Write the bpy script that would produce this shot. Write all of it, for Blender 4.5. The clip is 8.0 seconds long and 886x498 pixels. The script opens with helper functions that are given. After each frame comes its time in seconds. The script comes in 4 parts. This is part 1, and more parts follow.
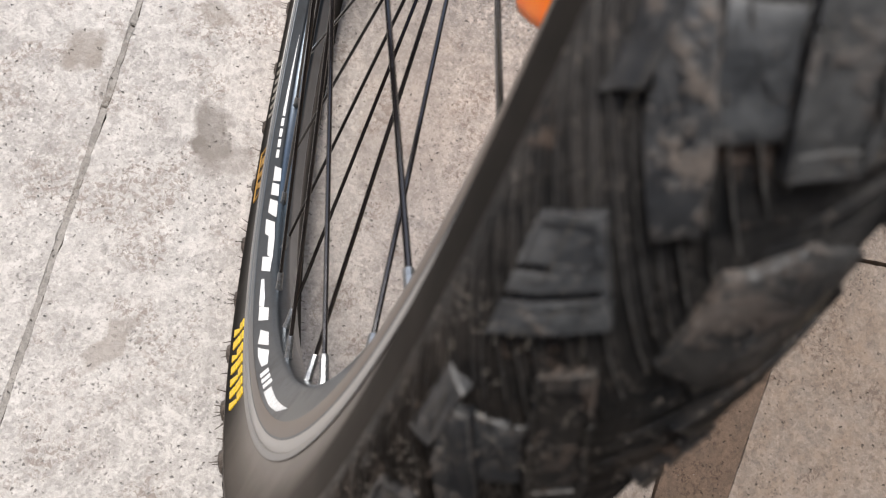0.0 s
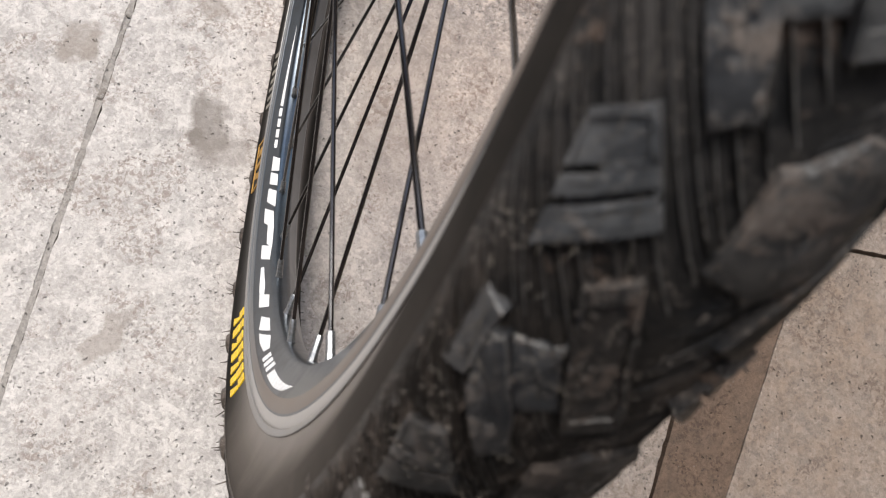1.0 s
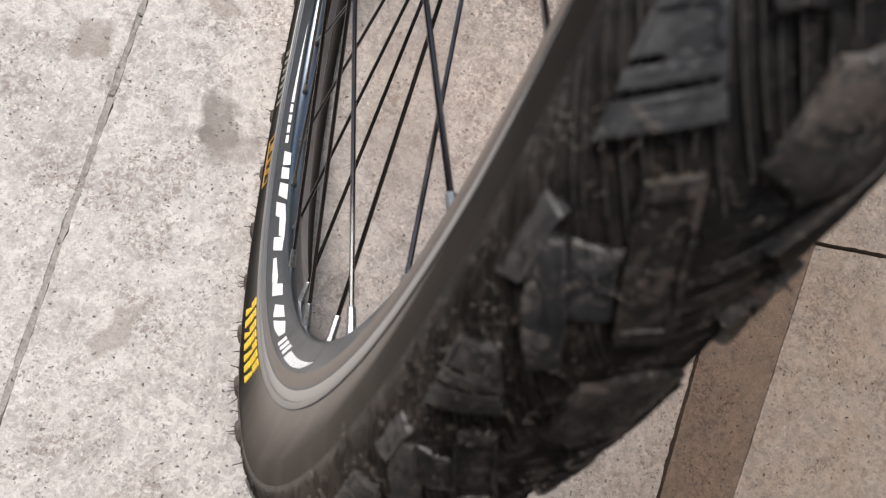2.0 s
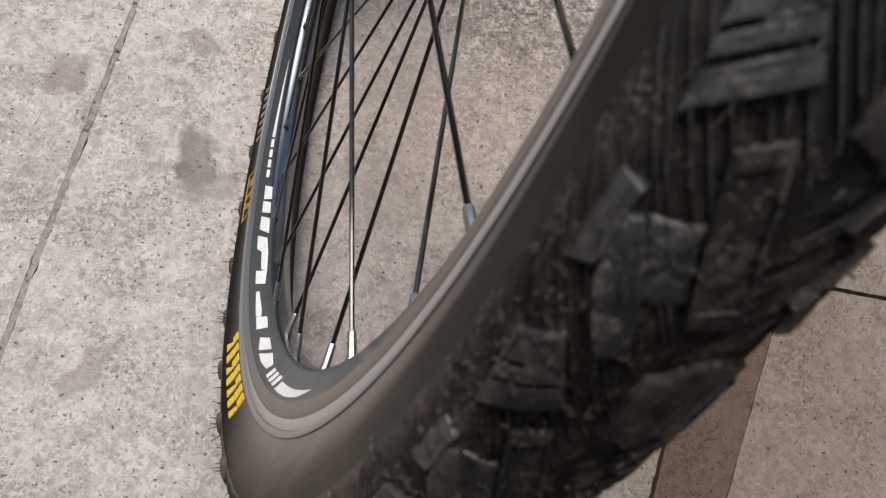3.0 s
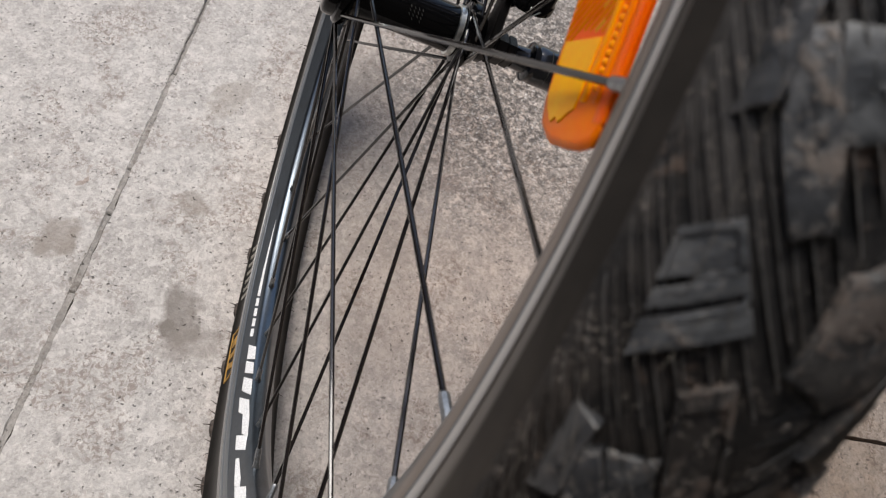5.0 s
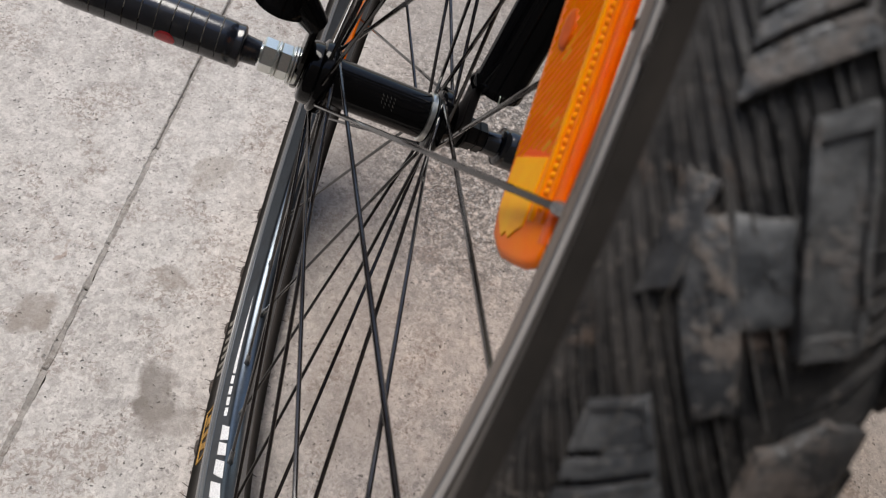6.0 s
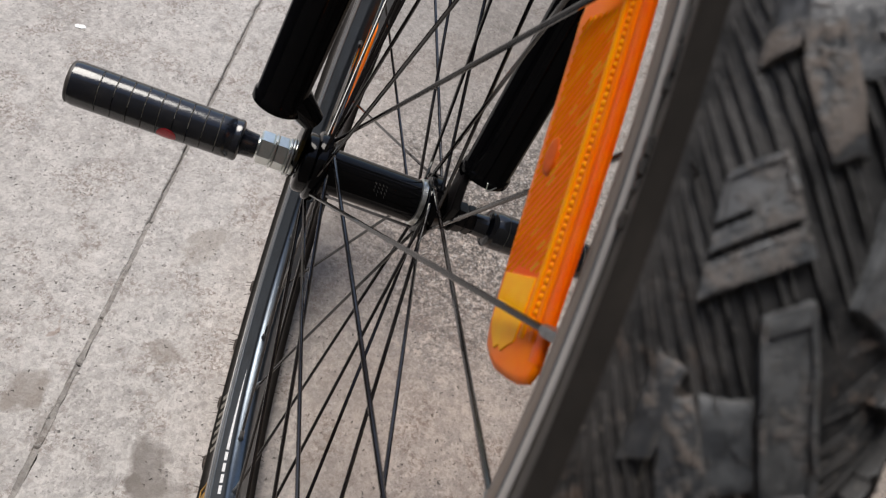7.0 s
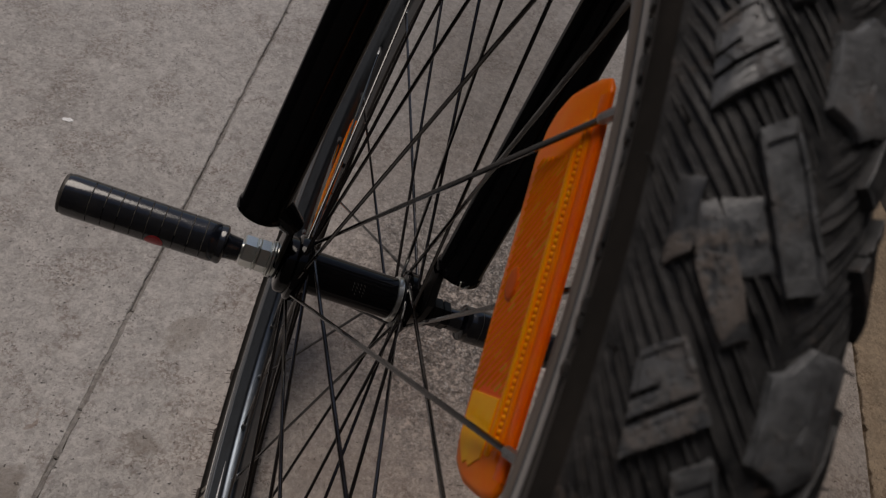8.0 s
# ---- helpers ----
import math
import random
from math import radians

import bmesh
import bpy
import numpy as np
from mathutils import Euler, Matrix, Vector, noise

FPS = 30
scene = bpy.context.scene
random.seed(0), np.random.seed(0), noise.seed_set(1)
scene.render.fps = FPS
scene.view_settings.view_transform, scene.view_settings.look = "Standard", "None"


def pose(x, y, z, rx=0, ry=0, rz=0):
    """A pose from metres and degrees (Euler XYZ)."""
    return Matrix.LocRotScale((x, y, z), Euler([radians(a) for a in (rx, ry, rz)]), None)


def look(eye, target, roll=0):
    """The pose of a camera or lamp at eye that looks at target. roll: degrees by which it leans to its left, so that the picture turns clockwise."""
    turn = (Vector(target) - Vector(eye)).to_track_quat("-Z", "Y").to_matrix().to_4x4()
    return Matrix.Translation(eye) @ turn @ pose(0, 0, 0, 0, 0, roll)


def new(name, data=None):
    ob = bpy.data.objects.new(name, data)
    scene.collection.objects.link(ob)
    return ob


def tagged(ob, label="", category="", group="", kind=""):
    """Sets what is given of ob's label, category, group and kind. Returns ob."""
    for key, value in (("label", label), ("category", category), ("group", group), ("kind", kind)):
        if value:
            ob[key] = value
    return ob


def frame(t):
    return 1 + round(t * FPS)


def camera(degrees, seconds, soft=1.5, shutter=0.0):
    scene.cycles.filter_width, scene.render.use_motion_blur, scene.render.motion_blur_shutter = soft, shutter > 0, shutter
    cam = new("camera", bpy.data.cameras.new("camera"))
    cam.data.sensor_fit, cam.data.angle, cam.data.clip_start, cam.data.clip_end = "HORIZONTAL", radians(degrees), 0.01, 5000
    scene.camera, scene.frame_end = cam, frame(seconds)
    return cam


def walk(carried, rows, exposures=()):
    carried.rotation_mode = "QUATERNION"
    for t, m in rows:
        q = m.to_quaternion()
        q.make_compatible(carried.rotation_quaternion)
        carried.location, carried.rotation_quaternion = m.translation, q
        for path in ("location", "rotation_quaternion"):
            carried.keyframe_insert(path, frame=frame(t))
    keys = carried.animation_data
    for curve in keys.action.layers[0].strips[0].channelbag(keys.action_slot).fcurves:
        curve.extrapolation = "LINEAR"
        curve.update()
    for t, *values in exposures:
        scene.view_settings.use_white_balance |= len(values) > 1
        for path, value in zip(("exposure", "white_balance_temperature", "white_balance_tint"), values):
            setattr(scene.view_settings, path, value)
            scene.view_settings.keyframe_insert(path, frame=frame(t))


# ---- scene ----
cam = camera(62.45, 8.0, soft=1.2)
PATH = [
    (0, 0.00604, -0.25469, 0.61152, 9.043, -8.584, 8.523),
    (0.5, 0.00529, -0.26151, 0.60797, 9.193, -8.854, 8.256),
    (1, 0.00293, -0.26501, 0.60654, 9.427, -9.127, 8.176),
    (1.5, 0.00016, -0.27205, 0.60678, 9.399, -9.034, 8.499),
    (1.7, -0.00124, -0.27488, 0.60715, 9.645, -9.025, 8.550),
    (2.8, -0.00902, -0.28711, 0.59800, 13.311, -11.254, 7.542),
    (3, -0.01349, -0.28812, 0.59842, 14.164, -11.916, 7.641),
    (3.5, -0.01628, -0.29034, 0.59882, 16.789, -11.848, 7.739),
    (4, -0.01754, -0.28872, 0.60082, 19.492, -12.259, 7.164),
    (4.5, -0.01464, -0.28377, 0.60292, 22.372, -12.413, 6.059),
    (4.7, -0.01451, -0.28170, 0.60501, 23.532, -12.264, 6.135),
    (5.8, -0.00767, -0.26774, 0.61309, 29.249, -12.790, 6.008),
    (6, -0.00752, -0.26635, 0.61633, 29.994, -13.110, 5.617),
    (6.5, -0.00991, -0.26300, 0.62595, 32.455, -13.448, 5.099),
    (7, -0.01439, -0.26011, 0.63456, 34.369, -13.424, 4.296),
    (7.5, -0.01200, -0.25664, 0.64719, 37.280, -13.452, 2.670),
    (8, -0.01746, -0.25957, 0.65886, 40.235, -14.245, 2.760),
]
EXPOSURES = [(0.0, 0.45, 6500, 10), (1.2, 0.46, 6500, 10), (1.6, 0.48, 6500, 10), (3.0, 0.05, 6500, 10), (5.0, 0.05, 6500, 10), (7.0, -0.03, 6500, 10),
             (7.5, -0.28, 6600, 11), (7.65, -0.48, 6700, 12), (7.8, -0.78, 6800, 13), (8.0, -1.4, 6900, 14)]
walk(cam, [(t, pose(*p)) for t, *p in PATH], EXPOSURES)

# the lens is open wide and set to the far side of the wheel
cam.data.dof.use_dof = True
cam.data.dof.focus_distance = 0.47
cam.data.dof.aperture_fstop = 26.0

# the wheel's lean to its side, its turn about the axle (degrees) and the height of its axle
LEAN, TURN, AXLE = 12.000, 0.181, 0.32343

# ---- light: a bright overcast sky ----
world = bpy.data.worlds.new("sky")
scene.world = world
world.use_nodes = True
wn, wl = world.node_tree.nodes, world.node_tree.links
sky = wn.new("ShaderNodeTexSky")
sky.sky_type, sky.sun_disc = "NISHITA", False
sky.sun_elevation, sky.sun_rotation = radians(62), radians(-21)
sky.dust_density = 1.5
wn["Background"].inputs["Strength"].default_value = 0.15
wl.new(sky.outputs[0], wn["Background"].inputs["Color"])
sun = new("sun", bpy.data.lights.new("sun", "SUN"))
sun.data.energy, sun.data.angle, sun.data.color = 3.7, radians(36), (1.0, 0.95, 0.88)
sun.matrix_world = look((-0.4, 0.95, 2.0), (0, 0, 0))


# ---- materials ----
def nodes_of(name):
    m = bpy.data.materials.new(name)
    m.use_nodes = True
    nt = m.node_tree
    return m, nt.nodes, nt.links, nt.nodes["Principled BSDF"]


def noise_node(n, l, vec, scale, detail=4.0, rough=0.6, dist=0.0):
    t = n.new("ShaderNodeTexNoise")
    t.inputs["Scale"].default_value, t.inputs["Detail"].default_value = scale, detail
    t.inputs["Roughness"].default_value, t.inputs["Distortion"].default_value = rough, dist
    l.new(vec, t.inputs["Vector"])
    return t.outputs["Fac"]


def ramp(n, l, fac, stops):
    r = n.new("ShaderNodeValToRGB")
    e = r.color_ramp.elements
    while len(e) < len(stops):
        e.new(0.5)
    for k, (p, c) in zip(e, stops):
        k.position = p
        k.color = (*c, 1) if isinstance(c, tuple) else (c, c, c, 1)
    l.new(fac, r.inputs["Fac"])
    return r.outputs["Color"]


def mix(n, l, fac, a, b, mode="MIX"):
    m = n.new("ShaderNodeMix")
    m.data_type, m.blend_type = "RGBA", mode
    for sock, v in ((m.inputs[0], fac), (m.inputs[6], a), (m.inputs[7], b)):
        if isinstance(v, bpy.types.NodeSocket):
            l.new(v, sock)
        elif isinstance(v, tuple):
            sock.default_value = (*v, 1)
        elif sock == m.inputs[0]:
            sock.default_value = v
        else:
            sock.default_value = (v, v, v, 1)
    return m.outputs[2]


def bump(n, l, height, dist, bsdf, strength=1.0):
    b = n.new("ShaderNodeBump")
    b.inputs["Distance"].default_value, b.inputs["Strength"].default_value = dist, strength
    l.new(height, b.inputs["Height"])
    l.new(b.outputs[0], bsdf.inputs["Normal"])
    return b


def coords(n):
    return n.new("ShaderNodeTexCoord").outputs["Object"]


def surface(name, base, dirt, cover=(0.45, 0.75), scale=60.0, rough=(0.35, 0.6), metal=0.0, relief=0.0002, fine=900.0, coat=0.0, spec=0.5, ior=1.5, vary=0.25):
    """A coloured surface with patches of dirt on it and fine relief."""
    m, n, l, b = nodes_of(name)
    v = coords(n)
    big = noise_node(n, l, v, scale, 6.0, 0.65)
    small = noise_node(n, l, v, fine, 3.0, 0.6)
    mask = ramp(n, l, big, [(cover[0], 0.0), (cover[1], 1.0)])
    tone = ramp(n, l, small, [(0.3, tuple(c * (1 - vary) for c in base)), (0.7, tuple(min(1, c * (1 + vary)) for c in base))])
    l.new(mix(n, l, mask, tone, dirt), b.inputs["Base Color"])
    l.new(ramp(n, l, mask, [(0.0, rough[0]), (1.0, rough[1])]), b.inputs["Roughness"])
    b.inputs["Metallic"].default_value, b.inputs["Coat Weight"].default_value = metal, coat
    b.inputs["Specular IOR Level"].default_value, b.inputs["IOR"].default_value = spec, ior
    bump(n, l, small, relief, b)
    return m


def sidewall(name):
    """Black rubber, rubbed smooth beside the rim and dull towards the tread."""
    m, n, l, b = nodes_of(name)
    v = coords(n)
    flat = n.new("ShaderNodeVectorMath")
    flat.operation = "MULTIPLY"
    flat.inputs[1].default_value = (0, 1, 1)
    l.new(v, flat.inputs[0])
    far = n.new("ShaderNodeVectorMath")
    far.operation = "LENGTH"
    l.new(flat.outputs[0], far.inputs[0])

    def from_rim(low, high):
        k = n.new("ShaderNodeMapRange")
        k.interpolation_type = "SMOOTHSTEP"
        for key, x in (("From Min", 0.2885), ("From Max", 0.3080), ("To Min", low), ("To Max", high)):
            k.inputs[key].default_value = x
        l.new(far.outputs["Value"], k.inputs["Value"])
        return k.outputs["Result"]

    patch = ramp(n, l, noise_node(n, l, v, 45.0, 6.0, 0.65), [(0.45, 0.0), (0.8, 1.0)])
    fine = noise_node(n, l, v, 2000.0, 3.0, 0.6)
    apart = n.new("ShaderNodeSeparateXYZ")
    l.new(v, apart.inputs[0])
    film = mix(n, l, patch, (0.022, 0.0187, 0.016), (0.05, 0.042, 0.035))
    tone = mix(n, l, from_rim(0.0, 1.0), film, mix(n, l, patch, (0.013, 0.0118, 0.0107), (0.027, 0.0232, 0.02)))
    # pale road dust plus mirrored floor light, painted on the front of the wheel
    level = n.new("ShaderNodeMapRange")
    for key, x in (("From Min", -0.2), ("From Max", 0.2), ("To Min", 0.0), ("To Max", 1.0)):
        level.inputs[key].default_value = x
    l.new(apart.outputs["Z"], level.inputs["Value"])
    # shade painted on the far side: the pale film is left off there
    one_side = n.new("ShaderNodeMapRange")
    one_side.inputs["From Min"].default_value, one_side.inputs["From Max"].default_value = -0.006, 0.012
    l.new(apart.outputs["X"], one_side.inputs["Value"])
    front = mix(n, l, 1.0, ramp(n, l, level.outputs["Result"], [(0.20, 0.0), (0.40, 1.0), (0.77, 1.0), (1.0, 0.14)]), from_rim(1.0, 0.5), "MULTIPLY")
    tone = mix(n, l, mix(n, l, 1.0, front, ramp(n, l, patch, [(0.0, 0.75), (1.0, 1.0)]), "MULTIPLY"), tone, mix(n, l, one_side.outputs["Result"], (0.21, 0.18, 0.155), tone))
    l.new(tone, b.inputs["Base Color"])
    l.new(from_rim(0.42, 0.85), b.inputs["Roughness"])
    l.new(from_rim(1.5, 1.14), b.inputs["IOR"])
    bump(n, l, fine, 0.00003, b)
    return m


def rim_edge(name, dust, rough, metal):
    """Dark satin metal; pale road dust and the floor's reflection are painted in on the front of the wheel."""
    m, n, l, b = nodes_of(name)
    v = coords(n)
    apart = n.new("ShaderNodeSeparateXYZ")
    l.new(v, apart.inputs[0])
    level = n.new("ShaderNodeMapRange")
    level.inputs["From Min"].default_value, level.inputs["From Max"].default_value = -0.17, -0.03
    l.new(apart.outputs["Z"], level.inputs["Value"])
    patch = noise_node(n, l, v, 60.0, 5.0, 0.65)
    film = mix(n, l, 1.0, level.outputs["Result"], ramp(n, l, patch, [(0.3, 0.85), (0.6, 1.0)]), "MULTIPLY")
    l.new(mix(n, l, film, mix(n, l, patch, (0.13, 0.15, 0.17), (0.20, 0.22, 0.24)), mix(n, l, patch, dust, tuple(c * 0.82 for c in dust))), b.inputs["Base Color"])
    b.inputs["Metallic"].default_value, b.inputs["Roughness"].default_value = metal, rough
    bump(n, l, noise_node(n, l, v, 900.0, 3.0, 0.6), 0.000003, b)
    return m


def concrete(name, stains=(), tone=((0.328, 0.308, 0.293), (0.42, 0.398, 0.381), (0.378, 0.359, 0.345)), rough_spot=None, broad=()):
    """Worn concrete: mottling, grit, pale and dark grains, pits, and stains of (x, y, half-length, half-width, turn, depth, colour)."""
    m, n, l, b = nodes_of(name)
    v = coords(n)
    big = noise_node(n, l, v, 5.0, 5.0, 0.6)
    mid = noise_node(n, l, v, 38.0, 6.0, 0.72)
    grit = noise_node(n, l, v, 380.0, 4.0, 0.7)
    base = ramp(n, l, big, [(0.3, tone[0]), (0.55, tone[1]), (0.75, tone[2])])
    base = mix(n, l, 0.9, base, ramp(n, l, mid, [(0.26, 0.34), (0.44, 0.485), (0.56, 0.525), (0.74, 0.68)]), "OVERLAY")
    base = mix(n, l, 0.9, base, ramp(n, l, grit, [(0.28, 0.40), (0.48, 0.49), (0.56, 0.515), (0.72, 0.60)]), "OVERLAY")
    wob = n.new("ShaderNodeTexNoise")
    wob.inputs["Scale"].default_value, wob.inputs["Detail"].default_value = 260.0, 3.0
    l.new(v, wob.inputs["Vector"])
    crook = n.new("ShaderNodeVectorMath")
    crook.operation = "MULTIPLY_ADD"
    l.new(wob.outputs["Color"], crook.inputs[0])
    crook.inputs[1].default_value = (0.006, 0.006, 0)
    l.new(v, crook.inputs[2])

    def grains(scale, size, share, colour, under):
        vor = n.new("ShaderNodeTexVoronoi")
        vor.inputs["Scale"].default_value = scale
        l.new(crook.outputs[0], vor.inputs["Vector"])
        near = ramp(n, l, vor.outputs["Distance"], [(size * 0.3, 0.9), (size, 0.0)])
        pick = ramp(n, l, vor.outputs["Color"], [(share, 0.0), (share + 0.05, 1.0)])
        mask = mix(n, l, 1.0, near, pick, "MULTIPLY")
        return mix(n, l, mask, under, colour), mask

    def flakes(scale, low, high, under):
        """Small uneven patches, each of its own brightness."""
        vor = n.new("ShaderNodeTexVoronoi")
        vor.inputs["Scale"].default_value = scale
        l.new(crook.outputs[0], vor.inputs["Vector"])
        return mix(n, l, 0.9, under, ramp(n, l, vor.outputs["Color"], [(0.1, low), (0.5, 0.5), (0.9, high)]), "OVERLAY")

    base = flakes(190.0, 0.42, 0.575, base)
    base = flakes(400.0, 0.43, 0.565, base)
    blot = noise_node(n, l, v, 75.0, 6.0, 0.75, 1.0)
    base = mix(n, l, ramp(n, l, blot, [(0.52, 0.0), (0.62, 0.75)]), base, tuple(min(1.0, c * 1.28) for c in tone[1]))
    worn = noise_node(n, l, v, 58.0, 6.0, 0.75, 1.4)
    base = mix(n, l, ramp(n, l, worn, [(0.30, 0.6), (0.42, 0.0)]), base, tuple(c * 0.62 for c in tone[0]))
    base, pits = grains(215.0, 0.25, 0.66, tuple(c * 0.38 for c in tone[0]), base)
    base, _ = grains(150.0, 0.28, 0.72, tuple(min(1.0, c * 1.4) for c in tone[1]), base)
    nest = ramp(n, l, noise_node(n, l, v, 22.0, 4.0, 0.7), [(0.46, 0.15), (0.60, 1.0)])
    dark, _ = grains(330.0, 0.42, 0.45, tuple(c * 0.38 for c in tone[0]), base)
    pale, _ = grains(290.0, 0.45, 0.50, tuple(min(1.0, c * 1.35) for c in tone[1]), dark)
    base = mix(n, l, nest, base, pale)
    # crumbly brown dirt caught in the worn places
    crumb = ramp(n, l, noise_node(n, l, v, 210.0, 5.0, 0.75, 0.8), [(0.49, 0.0), (0.56, 0.7)])
    caught = ramp(n, l, noise_node(n, l, v, 17.0, 4.0, 0.65, 0.5), [(0.50, 0.0), (0.60, 1.0)])
    base = mix(n, l, mix(n, l, 1.0, crumb, caught, "MULTIPLY"), base, (tone[0][0] * 0.58, tone[0][1] * 0.49, tone[0][2] * 0.44))
    wide = n.new("ShaderNodeTexNoise")
    wide.inputs["Scale"].default_value, wide.inputs["Detail"].default_value = 45.0, 6.0
    l.new(v, wide.inputs["Vector"])
    shift = n.new("ShaderNodeVectorMath")
    shift.operation = "MULTIPLY_ADD"
    l.new(wide.outputs["Color"], shift.inputs[0])
    shift.inputs[1].default_value, shift.inputs[2].default_value = (0.034, 0.034, 0), (-0.017, -0.017, 0)
    moved = n.new("ShaderNodeVectorMath")
    l.new(v, moved.inputs[0])
    l.new(shift.outputs[0], moved.inputs[1])

    def spot(x, y, a, w, turn, inner=0.55, outer=1.05):
        mp = n.new("ShaderNodeMapping")
        mp.vector_type = "TEXTURE"
        mp.inputs["Location"].default_value = (x, y, 0)
        mp.inputs["Rotation"].default_value = (0, 0, radians(turn))
        mp.inputs["Scale"].default_value = (a, w, 1)
        l.new(moved.outputs[0], mp.inputs["Vector"])
        far = n.new("ShaderNodeVectorMath")
        far.operation = "LENGTH"
        l.new(mp.outputs[0], far.inputs[0])
        return ramp(n, l, far.outputs["Value"], [(inner, 1.0), (outer, 0.0)])

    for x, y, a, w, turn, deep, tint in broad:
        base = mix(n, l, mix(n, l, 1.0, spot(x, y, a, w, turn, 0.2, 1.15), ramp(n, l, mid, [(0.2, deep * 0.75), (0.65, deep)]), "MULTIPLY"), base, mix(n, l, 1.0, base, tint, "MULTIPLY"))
    for x, y, a, w, turn, deep, tint in stains:
        mask = mix(n, l, 1.0, spot(x, y, a, w, turn, 0.7, 1.0), ramp(n, l, mid, [(0.25, deep * 0.45), (0.6, deep)]), "MULTIPLY")
        base = mix(n, l, mask, base, tint)
    l.new(base, b.inputs["Base Color"])
    l.new(ramp(n, l, mid, [(0.3, 0.72), (0.7, 0.92)]), b.inputs["Roughness"])
    h = mix(n, l, 0.5, grit, mid)
    if rough_spot:
        lumps = noise_node(n, l, v, 120.0, 4.0, 0.75, 1.2)
        place = spot(*rough_spot, 0.3, 1.2)
        h = mix(n, l, place, h, ramp(n, l, lumps, [(0.38, 0.0), (0.6, 1.0)]))
        pale = noise_node(n, l, v, 150.0, 5.0, 0.75, 0.9)
        base = mix(n, l, place, base, mix(n, l, 1.0, base, ramp(n, l, pale, [(0.40, 0.36), (0.50, 0.8), (0.58, 1.6)]), "MULTIPLY"))
        flecks, _ = grains(240.0, 0.48, 0.42, tuple(c * 0.34 for c in tone[0]), base)
        flecks, _ = grains(310.0, 0.46, 0.50, tuple(min(1.0, c * 1.7) for c in tone[1]), flecks)
        base = mix(n, l, mix(n, l, 1.0, place, 0.85, "MULTIPLY"), base, flecks)
        l.new(mix(n, l, place, ramp(n, l, mid, [(0.3, 0.72), (0.7, 0.92)]), 0.5), b.inputs["Roughness"])
        l.new(base, b.inputs["Base Color"])
    bump(n, l, mix(n, l, 0.8, h, pits, "SUBTRACT"), 0.0017, b)
    return m


def muddy(name, base, dust, mud, share=(0.50, 0.62), scale=55.0, greyed=1.0, shine=0.4, high=(0.515, 0.575)):
    """Rubber with a film of dust, patches of dried mud and pale specks; it turns paler grey towards the top of the
    wheel.
    """
    m, n, l, b = nodes_of(name)
    v = n.new("ShaderNodeNewGeometry").outputs["Position"]
    apart = n.new("ShaderNodeSeparateXYZ")
    l.new(v, apart.inputs[0])
    # the colour turns paler blue-grey with height
    greying = n.new("ShaderNodeMapRange")
    greying.inputs["From Min"].default_value, greying.inputs["From Max"].default_value = high
    l.new(apart.outputs["Z"], greying.inputs["Value"])
    big = mix(n, l, 0.3, noise_node(n, l, v, scale * 0.8, 7.0, 0.72, 0.9), noise_node(n, l, v, scale * 9, 4.0, 0.7))
    film = noise_node(n, l, v, scale * 3.1, 5.0, 0.7)
    fine = noise_node(n, l, v, 1700.0, 3.0, 0.65)
    tone = mix(n, l, ramp(n, l, film, [(0.38, 0.0), (0.64, 0.85)]), base, dust)
    patch = ramp(n, l, big, [(share[0], 0.0), (share[1], 1.0)])
    tone = mix(n, l, patch, tone, mix(n, l, ramp(n, l, fine, [(0.35, 0.0), (0.65, 1.0)]), tuple(c * 0.55 for c in mud), mud))
    grainy = noise_node(n, l, v, 1500.0, 2.0, 0.5)
    where = noise_node(n, l, v, scale * 2.2, 3.0, 0.6)
    speck = mix(n, l, 1.0, ramp(n, l, grainy, [(0.60, 0.0), (0.66, 1.0)]), ramp(n, l, where, [(0.48, 0.0), (0.58, 1.0)]), "MULTIPLY")
    upper_grey = mix(n, l, 1.0, greying.outputs["Result"], ramp(n, l, film, [(0.30, 0.25 * greyed), (0.62, 0.85 * greyed)]), "MULTIPLY")
    tone = mix(n, l, upper_grey, tone, (0.147, 0.153, 0.160))
    # smears of brown mud over the lower front, and a film of road dust on the near shoulder
    low = n.new("ShaderNodeMapRange")
    for key, x in (("From Min", 0.495), ("From Max", 0.53), ("To Min", 1.0), ("To Max", 0.0)):
        low.inputs[key].default_value = x
    l.new(apart.outputs["Z"], low.inputs["Value"])
    streak = ramp(n, l, noise_node(n, l, v, 75.0, 6.0, 0.7, 2.2), [(0.44, (0.004, 0.0037, 0.0035)), (0.53, (0.015, 0.012, 0.0105)), (0.62, (0.07, 0.056, 0.047))])
    tone = mix(n, l, mix(n, l, 1.0, low.outputs["Result"], ramp(n, l, big, [(0.40, 0.65), (0.55, 0.95)]), "MULTIPLY"), tone, streak)
    across = n.new("ShaderNodeSeparateXYZ")
    l.new(coords(n), across.inputs[0])
    shoulder = n.new("ShaderNodeMapRange")
    for key, x in (("From Min", -0.0125), ("From Max", -0.0185), ("To Min", 0.0), ("To Max", 0.75)):
        shoulder.inputs[key].default_value = x
    l.new(across.outputs["X"], shoulder.inputs["Value"])
    lower = n.new("ShaderNodeMapRange")
    for key, x in (("From Min", 0.42), ("From Max", 0.50), ("To Min", 1.0), ("To Max", 0.12)):
        lower.inputs[key].default_value = x
    l.new(apart.outputs["Z"], lower.inputs["Value"])
    tone = mix(n, l, mix(n, l, 1.0, mix(n, l, 1.0, shoulder.outputs["Result"], lower.outputs["Result"], "MULTIPLY"), ramp(n, l, film, [(0.36, 0.35), (0.58, 1.0)]), "MULTIPLY"), tone, (0.12, 0.10, 0.086))
